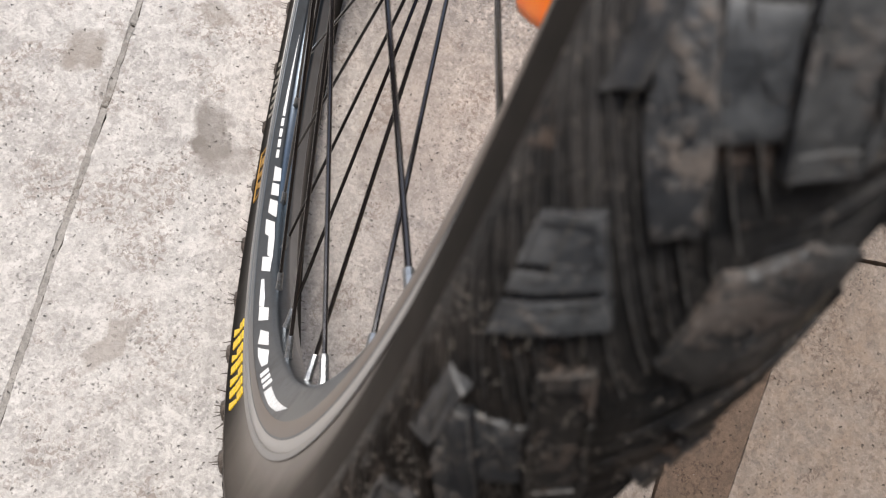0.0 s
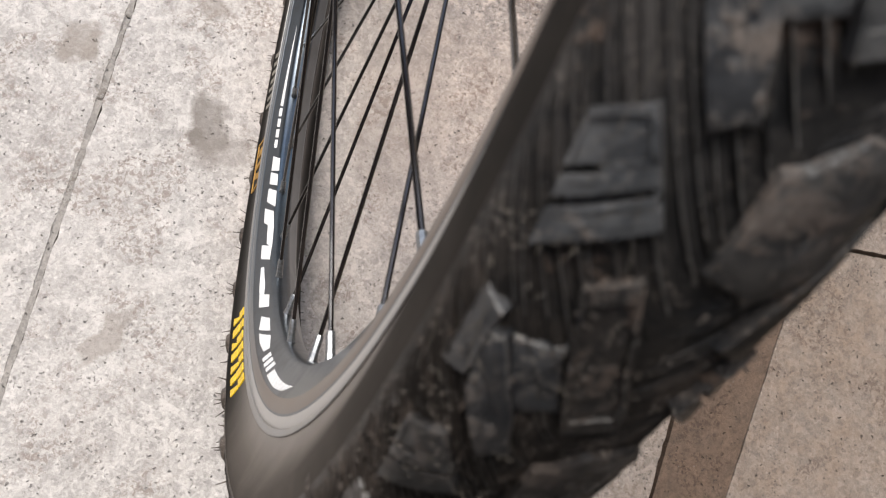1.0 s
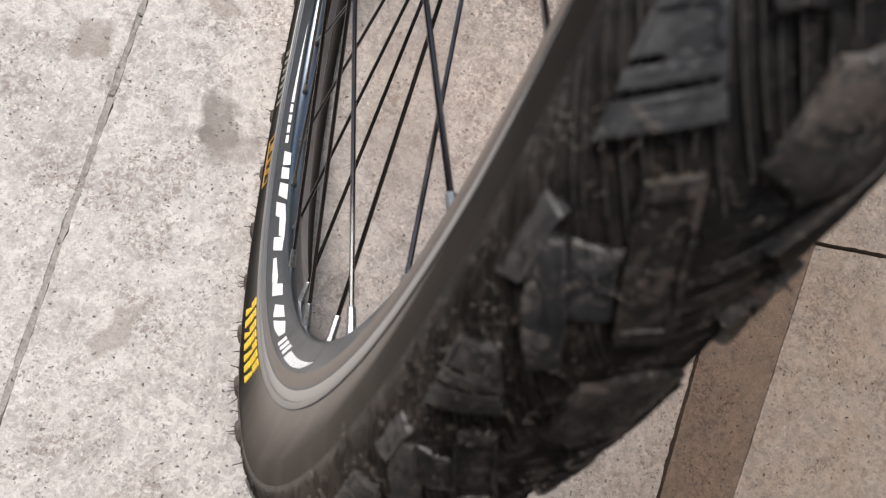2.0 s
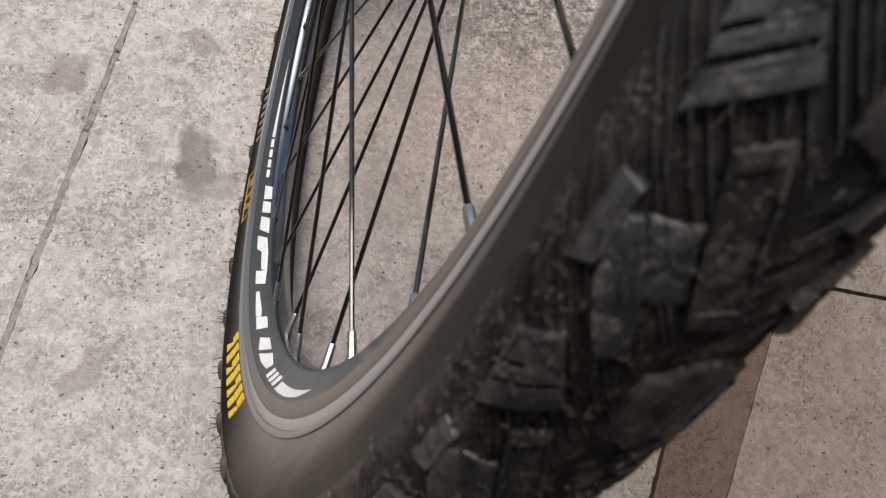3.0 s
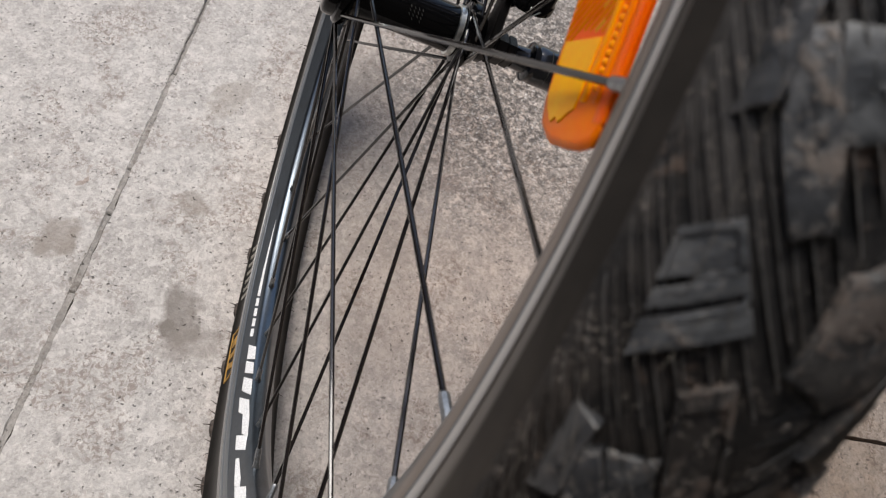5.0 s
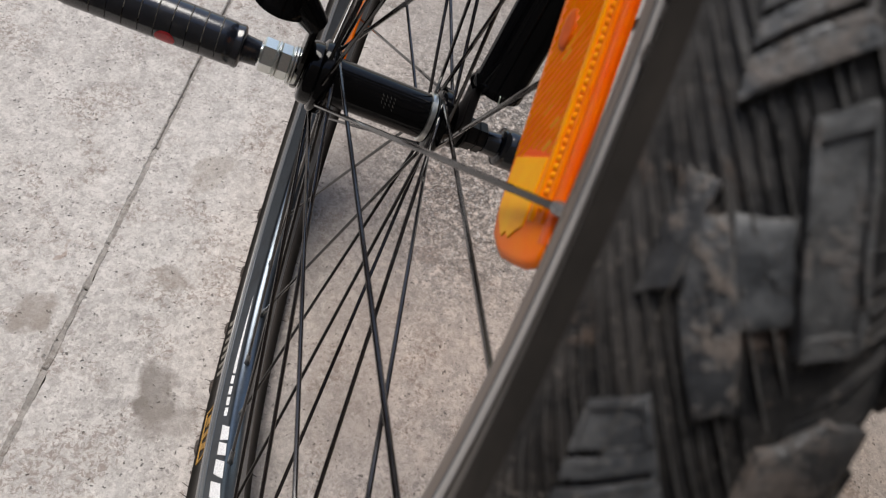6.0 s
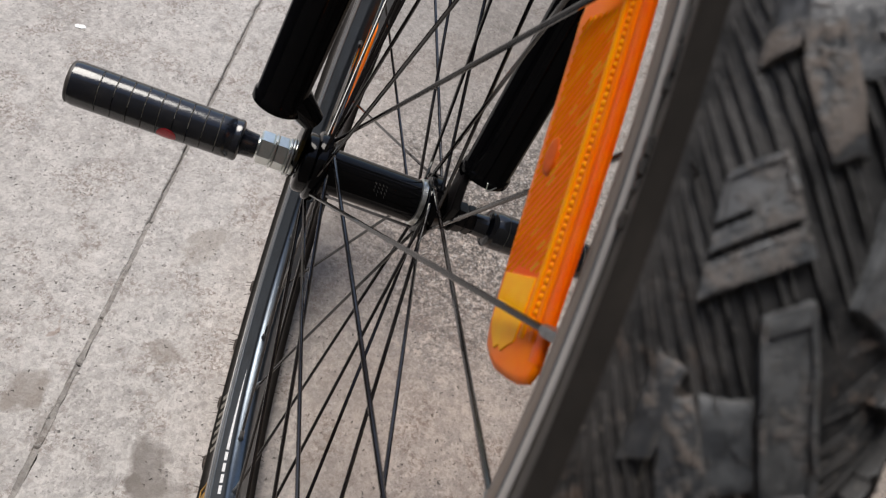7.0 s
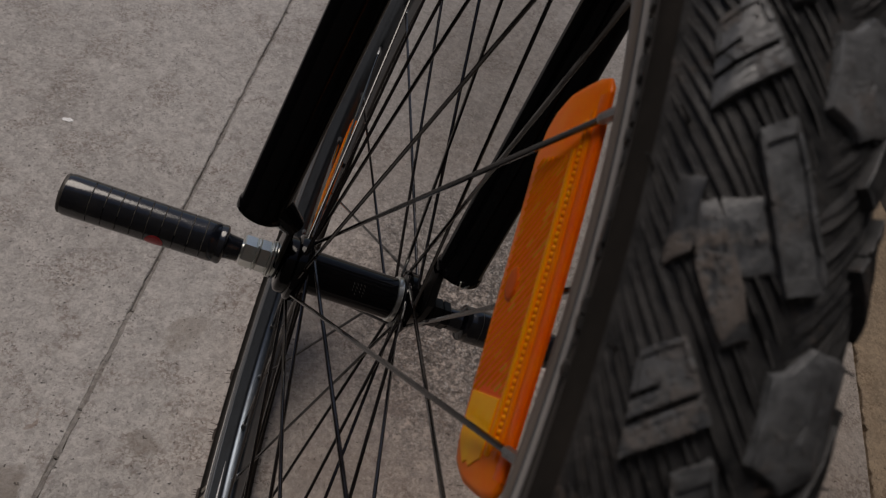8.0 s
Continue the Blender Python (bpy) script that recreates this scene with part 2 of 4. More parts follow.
    tone = mix(n, l, mix(n, l, 1.0, speck, ramp(n, l, greying.outputs["Result"], [(0.0, 1.0), (1.0, 0.15)]), "MULTIPLY"), tone, (0.19, 0.165, 0.143))
    l.new(tone, b.inputs["Base Color"])
    l.new(mix(n, l, patch, ramp(n, l, film, [(0.35, 0.33), (0.7, 0.6)]), 0.9), b.inputs["Roughness"])
    b.inputs["Specular IOR Level"].default_value = shine
    grain = mix(n, l, 0.6, fine, patch)
    bump(n, l, mix(n, l, 0.5, grain, film), 0.0007, b)
    return m


STAINS = [
    (-0.1245, -0.080, 0.020, 0.030, 20, 0.95, (0.16, 0.14, 0.125)),
    (-0.111, -0.100, 0.030, 0.018, 20, 0.6, (0.22, 0.195, 0.175)),
    (-0.239, -0.029, 0.020, 0.018, 0, 0.75, (0.20, 0.17, 0.145)),
    (-0.141, 0.020, 0.016, 0.012, 30, 0.7, (0.24, 0.21, 0.185)),
    (-0.167, -0.265, 0.034, 0.012, 55, 0.65, (0.22, 0.19, 0.165)),
    (-0.136, 0.143, 0.034, 0.018, 60, 0.55, (0.26, 0.23, 0.20)),
    (-0.211, -0.055, 0.006, 0.030, -5, 0.6, (0.25, 0.23, 0.21)),
    (-0.234, 0.030, 0.010, 0.004, 60, 0.6, (0.20, 0.13, 0.09)),
    (0.030, -0.030, 0.050, 0.10, 0, 0.35, (0.22, 0.17, 0.14)),
    (0.085, 0.10, 0.016, 0.012, 0, 0.6, (0.25, 0.19, 0.16)),
    (0.115, 0.37, 0.09, 0.13, -20, 0.4, (0.30, 0.28, 0.265)),
    (-0.020, 0.21, 0.05, 0.03, 30, 0.4, (0.29, 0.25, 0.22)),
]
# broad tints by the gutter and under the wheel: brown dirt plus painted shade
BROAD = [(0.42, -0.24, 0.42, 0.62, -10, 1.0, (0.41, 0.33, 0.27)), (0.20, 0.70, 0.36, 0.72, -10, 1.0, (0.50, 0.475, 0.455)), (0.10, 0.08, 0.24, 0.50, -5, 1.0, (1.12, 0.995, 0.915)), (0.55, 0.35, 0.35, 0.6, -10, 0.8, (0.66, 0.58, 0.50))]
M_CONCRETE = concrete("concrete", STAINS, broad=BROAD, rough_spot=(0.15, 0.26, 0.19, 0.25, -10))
M_MORTAR = concrete("mortar_joint", (), ((0.20, 0.187, 0.174), (0.25, 0.233, 0.216), (0.22, 0.206, 0.192)))
M_BROWN = concrete("damp_brown_concrete", (), ((0.072, 0.046, 0.032), (0.10, 0.067, 0.047), (0.085, 0.056, 0.039)))
M_EARTH = concrete("earth", (), ((0.20, 0.15, 0.10), (0.27, 0.205, 0.14), (0.22, 0.17, 0.12)))
M_RUBBER = muddy("tyre_rubber", (0.0042, 0.0044, 0.005), (0.021, 0.017, 0.014), (0.105, 0.073, 0.055), (0.575, 0.64), greyed=0.3, shine=0.2)
# edge colour: dust, and painted highlights along the blocks' upper edges
M_CREST = muddy("dusty_highlit_edge", (0.06, 0.057, 0.054), (0.165, 0.154, 0.143), (0.13, 0.105, 0.088), (0.54, 0.62), 90, greyed=0.5)
M_BLOCK = muddy("dusty_block_rubber", (0.009, 0.0115, 0.016), (0.052, 0.054, 0.057), (0.15, 0.118, 0.098), (0.53, 0.57), 50, greyed=0.75, shine=0.75)
M_SLICK = muddy("dark_smooth_block_rubber", (0.005, 0.007, 0.011), (0.024, 0.026, 0.03), (0.15, 0.118, 0.098), (0.525, 0.565), 45, greyed=0.25, shine=0.9)
M_CROWN = muddy("caked_tyre_rubber", (0.006, 0.0065, 0.008), (0.032, 0.027, 0.023), (0.12, 0.09, 0.073), (0.51, 0.56), 80, greyed=1.15, shine=0.45, high=(0.53, 0.58))
M_SIDEWALL = sidewall("sidewall_rubber")
M_RIM = surface("satin_black_rim", (0.11, 0.13, 0.152), (0.08, 0.085, 0.09), (0.5, 0.9), 40, (0.30, 0.40), metal=1.0, relief=0.000003, fine=700, vary=0.08)
M_TRACK = rim_edge("satin_rim_edge", (0.52, 0.50, 0.48), 0.30, 0.5)
M_FLANK = rim_edge("dusty_brake_track", (0.25, 0.205, 0.175), 0.34, 0.75)
M_BEAD = surface("bead_rubber", (0.17, 0.162, 0.157), (0.19, 0.172, 0.158), (0.45, 0.85), 60, (0.28, 0.36), relief=0.000003, fine=900, spec=0.5, ior=1.8, vary=0.06)
M_BLACK = surface("gloss_black_paint", (0.002, 0.002, 0.0024), (0.007, 0.006, 0.006), (0.6, 0.95), 70, (0.08, 0.25), relief=0.00001, fine=700, spec=0.22)
M_DULL = surface("dull_black_steel", (0.007, 0.006, 0.006), (0.03, 0.021, 0.016), (0.52, 0.8), 160, (0.4, 0.75), relief=0.0001, fine=1200, spec=0.25)
M_CAP = surface("worn_grey_cap", (0.07, 0.062, 0.055), (0.03, 0.025, 0.022), (0.4, 0.7), 300, (0.5, 0.7), relief=0.0001, fine=1200)
M_SPOKE = surface("black_spoke_steel", (0.006, 0.0045, 0.0042), (0.02, 0.014, 0.012), (0.5, 0.9), 120, (0.11, 0.24), relief=0.000002, spec=0.8)
M_STEEL = surface("zinc_steel", (0.74, 0.76, 0.73), (0.40, 0.35, 0.30), (0.6, 0.9), 200, (0.28, 0.40), metal=1.0, relief=0.000002, vary=0.05)
M_NIPPLE = surface("dull_plated_brass", (0.27, 0.28, 0.29), (0.16, 0.14, 0.12), (0.5, 0.85), 300, (0.34, 0.48), metal=0.9, relief=0.00003)
M_PEG = surface("satin_black_peg", (0.006, 0.0075, 0.012), (0.03, 0.028, 0.026), (0.5, 0.85), 150, (0.15, 0.30), relief=0.00003, fine=700, spec=0.8)
M_WHITE = surface("white_decal", (0.88, 0.89, 0.90), (0.6, 0.58, 0.56), (0.65, 1.0), 120, (0.25, 0.5), relief=0.00001)
M_GREY = surface("worn_pale_print", (0.25, 0.23, 0.19), (0.06, 0.05, 0.05), (0.45, 0.7), 300, (0.5, 0.6), relief=0.00001)
M_DIM = surface("faded_print", (0.09, 0.085, 0.08), (0.02, 0.02, 0.02), (0.4, 0.7), 500, (0.4, 0.6), relief=0.00001)
M_YELLOW = surface("yellow_print", (0.78, 0.52, 0.02), (0.3, 0.2, 0.06), (0.58, 0.9), 300, (0.45, 0.6), relief=0.00003)
M_GOLD = surface("ochre_print", (0.36, 0.19, 0.025), (0.12, 0.08, 0.03), (0.5, 0.9), 300, (0.5, 0.6), relief=0.00003)
M_WALL = surface("wall_render", (0.10, 0.092, 0.085), (0.07, 0.064, 0.06), (0.4, 0.7), 3, (0.85, 0.95), relief=0.001, fine=120)
M_RED = surface("red_sticker", (0.55, 0.01, 0.02), (0.3, 0.02, 0.02), (0.6, 0.95), 200, (0.3, 0.5), relief=0.00002)
M_MUD = surface("dried_mud", (0.055, 0.043, 0.035), (0.10, 0.08, 0.066), (0.45, 0.7), 700, (0.9, 0.95), relief=0.0003, fine=2500)
M_CAKE = muddy("caked_mud", (0.016, 0.013, 0.011), (0.05, 0.040, 0.034), (0.105, 0.08, 0.065), (0.49, 0.60), 150, shine=0.2)
M_STRAW = surface("dry_fibre", (0.08, 0.069, 0.056), (0.16, 0.14, 0.115), (0.4, 0.7), 300, (0.6, 0.8), relief=0.00003)


def amber(name, colour, deep, glow=0.25):
    """Clear amber plastic over a moulded back: colour by fine facets, a gloss coat."""
    m, n, l, b = nodes_of(name)
    v = coords(n)
    tone = ramp(n, l, noise_node(n, l, v, 160.0, 4.0, 0.6), [(0.35, deep), (0.6, colour)])
    l.new(tone, b.inputs["Base Color"])
    b.inputs["Roughness"].default_value = 0.3
    b.inputs["Coat Weight"].default_value, b.inputs["Coat Roughness"].default_value = 0.05, 0.1
    b.inputs["Specular IOR Level"].default_value = 0.12
    b.inputs["Subsurface Weight"].default_value = glow
    b.inputs["Subsurface Radius"].default_value, b.inputs["Subsurface Scale"].default_value = (1.0, 0.35, 0.02), 0.004
    return m


def amber_cells(name):
    """Moulded ridges behind clear amber plastic; a random colour paints how each one catches the light."""
    m, n, l, b = nodes_of(name)
    pick = n.new("ShaderNodeNewGeometry").outputs["Random Per Island"]
    l.new(ramp(n, l, pick, [(0.0, (1.0, 0.28, 0.0)), (0.5, (1.0, 0.325, 0.0)), (0.88, (1.0, 0.37, 0.0)), (1.0, (1.0, 0.62, 0.06))]), b.inputs["Base Color"])
    b.inputs["Roughness"].default_value = 0.2
    b.inputs["Specular IOR Level"].default_value = 0.25
    b.inputs["Subsurface Weight"].default_value = 0.3
    b.inputs["Subsurface Radius"].default_value, b.inputs["Subsurface Scale"].default_value = (1.0, 0.35, 0.02), 0.002
    return m


M_CELLS = amber_cells("amber_cells")
M_ORANGE = amber("amber_plastic", (1.0, 0.22, 0.0), (1.0, 0.165, 0.0))
M_LIP = amber("deep_orange_plastic", (1.0, 0.15, 0.0), (1.0, 0.11, 0.0))
M_AMBER_DEEP = amber("deep_amber_plastic", (1.0, 0.21, 0.0), (1.0, 0.17, 0.0), 0.1)
M_BOSS = amber("dark_amber_plastic", (0.62, 0.09, 0.0), (0.5, 0.07, 0.0), 0.0)
M_VALLEY_SHADE = amber("amber_valley_shade", (0.95, 0.11, 0.0), (0.9, 0.09, 0.0), 0.15)
M_BEADS = amber("light_amber_plastic", (1.0, 0.34, 0.0), (1.0, 0.27, 0.0))
M_AMBER = amber("bright_amber_plastic", (1.0, 0.47, 0.0), (1.0, 0.40, 0.0), 0.0)


# ---- building helpers ----
def part(name, bm, material, parent=None, label="", smooth=True):
    me = bpy.data.meshes.new(name)
    bm.normal_update()
    bm.to_mesh(me)
    bm.free()
    me.materials.append(material)
    if smooth:
        me.shade_smooth()
        me.set_sharp_from_angle(angle=radians(38))
    ob = new(name, me)
    if parent:
        ob.parent = parent
    if label:
        tagged(ob, label)
    return ob


def lathe(profile, segs=180, a0=0.0, a1=360.0, closed=True):
    """Revolves a profile of (x, r) about the x axis."""
    bm = bmesh.new()
    full = abs(a1 - a0) >= 359.9
    rings = []
    for k in range(segs if full else segs + 1):
        a = radians(a0 + (a1 - a0) * k / segs)
        rings.append([bm.verts.new((x, r * math.cos(a), r * math.sin(a))) for x, r in profile])
    count = len(rings)
    for k in range(count if full else count - 1):
        p, q = rings[k], rings[(k + 1) % count]
        for j in range(len(profile) if closed else len(profile) - 1):
            i = (j + 1) % len(profile)
            bm.faces.new((p[j], p[i], q[i], q[j]))
    if not full and closed:
        bm.faces.new(rings[0])
        bm.faces.new(rings[-1])
    bmesh.ops.recalc_face_normals(bm, faces=bm.faces)
    return bm


def tube(bm, points, radii, sides=10, caps=True):
    """A round tube along points."""
    pts = [Vector(p) for p in points]
    if not isinstance(radii, (list, tuple)):
        radii = [radii] * len(pts)
    rings, up = [], None
    for k, p in enumerate(pts):
        d = (pts[min(k + 1, len(pts) - 1)] - pts[max(k - 1, 0)]).normalized()
        if up is None:
            up = d.orthogonal().normalized()
        up = (up - d * up.dot(d)).normalized()
        side = d.cross(up)
        rings.append([bm.verts.new(p + radii[k] * (math.cos(t) * up + math.sin(t) * side)) for t in (2 * math.pi * i / sides for i in range(sides))])
    for p, q in zip(rings, rings[1:]):
        for j in range(sides):
            i = (j + 1) % sides
            bm.faces.new((p[j], p[i], q[i], q[j]))
    if caps:
        bm.faces.new(list(reversed(rings[0])))
        bm.faces.new(rings[-1])
    return bm


# ---- ground ----
def ground_sheet():
    bm = bmesh.new()
    s = 60
    bm.faces.new([bm.verts.new(p) for p in ((-s, -s, -0.012), (s, -s, -0.012), (s, s, -0.012), (-s, s, -0.012))])
    return part("ground", bm, M_EARTH, None, smooth=False)


ground = tagged(ground_sheet(), "earth under pale worn concrete slabs", "ground", kind="structure")


def seam(y):
    return -0.2065 + 0.082 * y


def gutter(y, side):
    return 0.360 + 0.21 * y if side == 0 else 0.448 + 0.28 * y


def slab(name, corners, seed, material, top=0.0, wear=0.0007, label="", edge_width=0.0015):
    """A slab with slightly broken edges; corners anticlockwise."""
    rnd = random.Random(seed)
    edge = []
    for k, a in enumerate(corners):
        b = corners[(k + 1) % len(corners)]
        a, b = Vector(a), Vector(b)
        steps = max(2, min(420, int((b - a).length / 0.005)))
        side = Vector((-(b - a).y, (b - a).x)).normalized()
        for j in range(steps):
            p = a + (b - a) * j / steps
            wave = wear * 1.6 * (noise.noise(Vector((p.x * 30, p.y * 30, seed))) + 0.5)
            edge.append(p + side * (abs(rnd.gauss(0, wear)) + max(0.0, wave) + (rnd.random() < 0.04) * rnd.random() * 3 * wear))
    mid = sum(edge, Vector((0, 0))) / len(edge)
    bm = bmesh.new()
    low = [bm.verts.new((p.x, p.y, -0.012)) for p in edge]
    rim = [bm.verts.new((p.x, p.y, top - 0.8 * edge_width)) for p in edge]
    face = []
    for p in edge:
        d = (mid - p).normalized()
        face.append(bm.verts.new((p.x + d.x * edge_width, p.y + d.y * edge_width, top)))
    k = len(edge)
    for x, y in ((low, rim), (rim, face)):
        for j in range(k):
            bm.faces.new((x[j], x[(j + 1) % k], y[(j + 1) % k], y[j]))
    bm.faces.new(face)
    return part(name, bm, material, ground, label, smooth=False)


GAP, FAR, BACK = 0.0008, 2.4, -0.66
slab("slab", [(seam(FAR) - GAP, FAR), (-1.62, FAR), (-1.62, BACK), (seam(BACK) - GAP, BACK)], 1, M_CONCRETE)
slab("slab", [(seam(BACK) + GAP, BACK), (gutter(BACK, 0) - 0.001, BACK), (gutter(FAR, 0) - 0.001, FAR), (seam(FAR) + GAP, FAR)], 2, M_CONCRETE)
slab("slab", [(gutter(BACK, 0) + 0.001, BACK), (gutter(BACK, 1) - 0.0001, BACK), (gutter(FAR, 1) - 0.0001, FAR), (gutter(FAR, 0) + 0.001, FAR)], 3, M_BROWN, 0.0, 0.0002, "damp brown concrete strip", 0.00012)
CROSS = -0.088
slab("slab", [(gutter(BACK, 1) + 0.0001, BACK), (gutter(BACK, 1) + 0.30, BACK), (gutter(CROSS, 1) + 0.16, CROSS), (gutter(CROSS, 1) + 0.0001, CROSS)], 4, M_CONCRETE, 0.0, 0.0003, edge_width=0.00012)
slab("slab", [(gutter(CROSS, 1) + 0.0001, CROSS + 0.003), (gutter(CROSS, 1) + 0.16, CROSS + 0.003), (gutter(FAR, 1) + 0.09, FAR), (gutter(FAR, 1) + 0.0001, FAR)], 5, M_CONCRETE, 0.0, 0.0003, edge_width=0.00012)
slab("slab", [(gutter(BACK, 1) + 0.303, BACK), (2.2, BACK), (2.2, FAR), (gutter(FAR, 1) + 0.093, FAR), (gutter(CROSS, 1) + 0.163, CROSS)], 6, M_EARTH, -0.003, 0.002, "brown earth strip beside the slabs")
# mortar that fills the long joint part of the way, nearly flush
for y0, y1, z in ((-0.6, -0.075, -0.0009), (-0.0755, 0.0, -0.0006), (-0.001, 0.047, -0.0012), (0.0465, 0.16, -0.0022), (0.1595, 0.30, -0.0045), (0.2995, 0.424, -0.005), (0.4235, 0.62, -0.0045), (0.6195, 0.74, -0.0055), (0.7395, 1.3, -0.005)):
    slab("mortar", [(seam(y0) + 0.0034, y0), (seam(y1) + 0.003, y1), (seam(y1) - 0.003, y1), (seam(y0) - 0.0034, y0)], int(1000 * (y0 + 9)), M_MORTAR, z + 0.0011, 0.0005)


def crumbs():
    """Loose grit on the slabs."""
    rnd = random.Random(5)
    bm = bmesh.new()
    for _ in range(1500):
        x, y = rnd.uniform(-0.5, 0.36), rnd.uniform(-0.4, 0.95)
        if abs(x - seam(y)) < 0.004:
            continue
        r = 0.0003 + 0.0009 * rnd.random() ** 3
        m = Matrix.Translation((x, y, r * 0.5)) @ Euler((rnd.random() * 6, rnd.random() * 6, rnd.random() * 6)).to_matrix().to_4x4() @ Matrix.Diagonal((r, r * 0.8, r * 0.6, 1))
        vs = [bm.verts.new(m @ Vector(p)) for p in ((1, 0, 0), (-1, 0, 0), (0, 1, 0), (0, -1, 0), (0, 0, 1), (0, 0, -1))]
        for a, b, c in ((0, 2, 4), (2, 1, 4), (1, 3, 4), (3, 0, 4), (2, 0, 5), (1, 2, 5), (3, 1, 5), (0, 3, 5)):
            bm.faces.new((vs[a], vs[b], vs[c]))
    return part("grit", bm, M_MORTAR, None, smooth=False)


tagged(crumbs(), "loose sand and grit on the concrete", "grit", kind="stuff")


def paint_fleck():
    bm = bmesh.new()
    rnd = random.Random(3)
    ring = [(-0.344 + 0.007 * math.cos(t) * rnd.uniform(0.7, 1.1), 0.406 + 0.004 * math.sin(t) * rnd.uniform(0.6, 1.1)) for t in (k * math.pi / 7 for k in range(14))]
    lo = [bm.verts.new((x, y, -0.0002)) for x, y in ring]
    hi = [bm.verts.new((x, y, 0.0008)) for x, y in ring]
    bm.faces.new(hi)
    for k in range(14):
        bm.faces.new((lo[k], lo[(k + 1) % 14], hi[(k + 1) % 14], hi[k]))
    return part("paint_fleck", bm, M_WHITE, None, smooth=False)


tagged(paint_fleck(), "small white fleck lying on the concrete", "paint chip")


# ---- unseen walls added behind the camera and to both sides, to block light ----
def wall(name, x0, x1, y0, y1, top=2.79):
    bm = bmesh.new()
    bmesh.ops.create_cube(bm, size=1.0, matrix=Matrix.Translation(((x0 + x1) / 2, (y0 + y1) / 2, (top - 0.01) / 2)) @ Matrix.Diagonal((x1 - x0, y1 - y0, top + 0.01, 1)))
    return tagged(part(name, bm, M_WALL, None, smooth=False), "unseen grey wall added to block light", "wall", kind="structure")


wall("shade_wall_south", -1.6, 1.05, -0.82, -0.62)
wall("shade_wall_west", -1.8, -1.6, -0.82, 2.4, 1.7)
wall("shade_wall_east", 0.85, 1.05, -0.62, 1.2)

# ---- the bicycle ----
bicycle = tagged(new("bicycle"), "muddy black bicycle front wheel and fork, leaning on concrete", "bicycle")
bicycle.matrix_world = Matrix.Translation((0, 0, AXLE)) @ Matrix.Rotation(radians(LEAN), 4, "Y") @ Matrix.Rotation(radians(TURN), 4, "X")

# tyre section: ring radius of the tread's shoulders, height and half-width of the tread, offset along the axle, squareness
RM, RB, RA, RX, SQUARE = 0.3075, 0.0213, 0.0213, 0.0008, 0.8
# the side below the tread, from the bead outwards: (distance from the tyre's middle plane, radius)
SIDE = [(0.0128, 0.2850), (0.0141, 0.2869), (0.0147, 0.2882), (0.0152, 0.2900), (0.0156, 0.2926), (0.0164, 0.2956), (0.0176, 0.2990), (0.0190, 0.3025), (0.0203, 0.3055)]


def squared(v):
    return math.copysign(abs(v) ** SQUARE, v)


def crooked(a, r):
    """The tyre sits a little crooked on its rim: how far its tread stands to the side."""
    return 0.0045 * math.sin(radians(a - 189)) * min(1.0, max(0.0, (r - 0.286) / 0.0215))


def seat(bm):
    """Sets a turned ring of the tyre crooked on the rim."""
    for v in bm.verts:
        v.co.x += crooked(math.degrees(math.atan2(v.co.z, v.co.y)), math.hypot(v.co.y, v.co.z))
    return bm


def on_tyre(a, phi, h):
    """A point on the tread: a degrees round the wheel, phi degrees round the section (0 the crown, minus the camera's side)."""
    p, q = radians(phi), radians(a)
    r = RM + (RB + h) * squared(math.cos(p))
    return (RX + crooked(a, r) + (RA + h) * squared(math.sin(p)), r * math.cos(q), r * math.sin(q))


def on_side(a, r, h):
    """A point on the tyre's side that faces the camera."""
    x, q = float(np.interp(r, [p[1] for p in SIDE] + [RM], [p[0] for p in SIDE] + [RA])), radians(a)
    return (RX + crooked(a, r) - x - h, r * math.cos(q), r * math.sin(q))


def section(p, h=0.0):
    return (RX + (RA + h) * squared(math.sin(radians(p))), RM + (RB + h) * squared(max(0.0, math.cos(radians(p)))))


def tyre():
    prof = [(RX - x, r) for x, r in SIDE] + [section(p) for p in range(-90, 91, 6)] + [(RX + x, r) for x, r in SIDE[::-1]]
    prof += [section(p, -0.003) for p in range(90, -91, -20)]
    return part("tyre", seat(lathe(prof, 288)), M_SIDEWALL, bicycle, "muddy black knobbly rubber tyre")


the_tyre = tyre()

# the smooth bead strip beside the rim
for s in (-1, 1):
    # grey on the near side; black on the far side paints its shade
    part("bead_strip", seat(lathe([(RX + s * x, r) for x, r in ((0.0140, 0.2872), (0.0151, 0.2875), (0.0154, 0.2881), (0.0157, 0.2893), (0.0156, 0.2898), (0.0146, 0.2893))], 288)), M_BEAD if s < 0 else M_SIDEWALL, the_tyre, "smooth bead strip beside the rim")


def tread_band():
    """The caked floor of the tread between the blocks."""
    prof = [section(p, 0.0003) for p in range(-76, 77, 4)] + [section(76, -0.0008), section(-76, -0.0008)]
    return part("tread_band", seat(lathe(prof, 288)), M_RUBBER, the_tyre, "dusty tread floor")


tread_band()


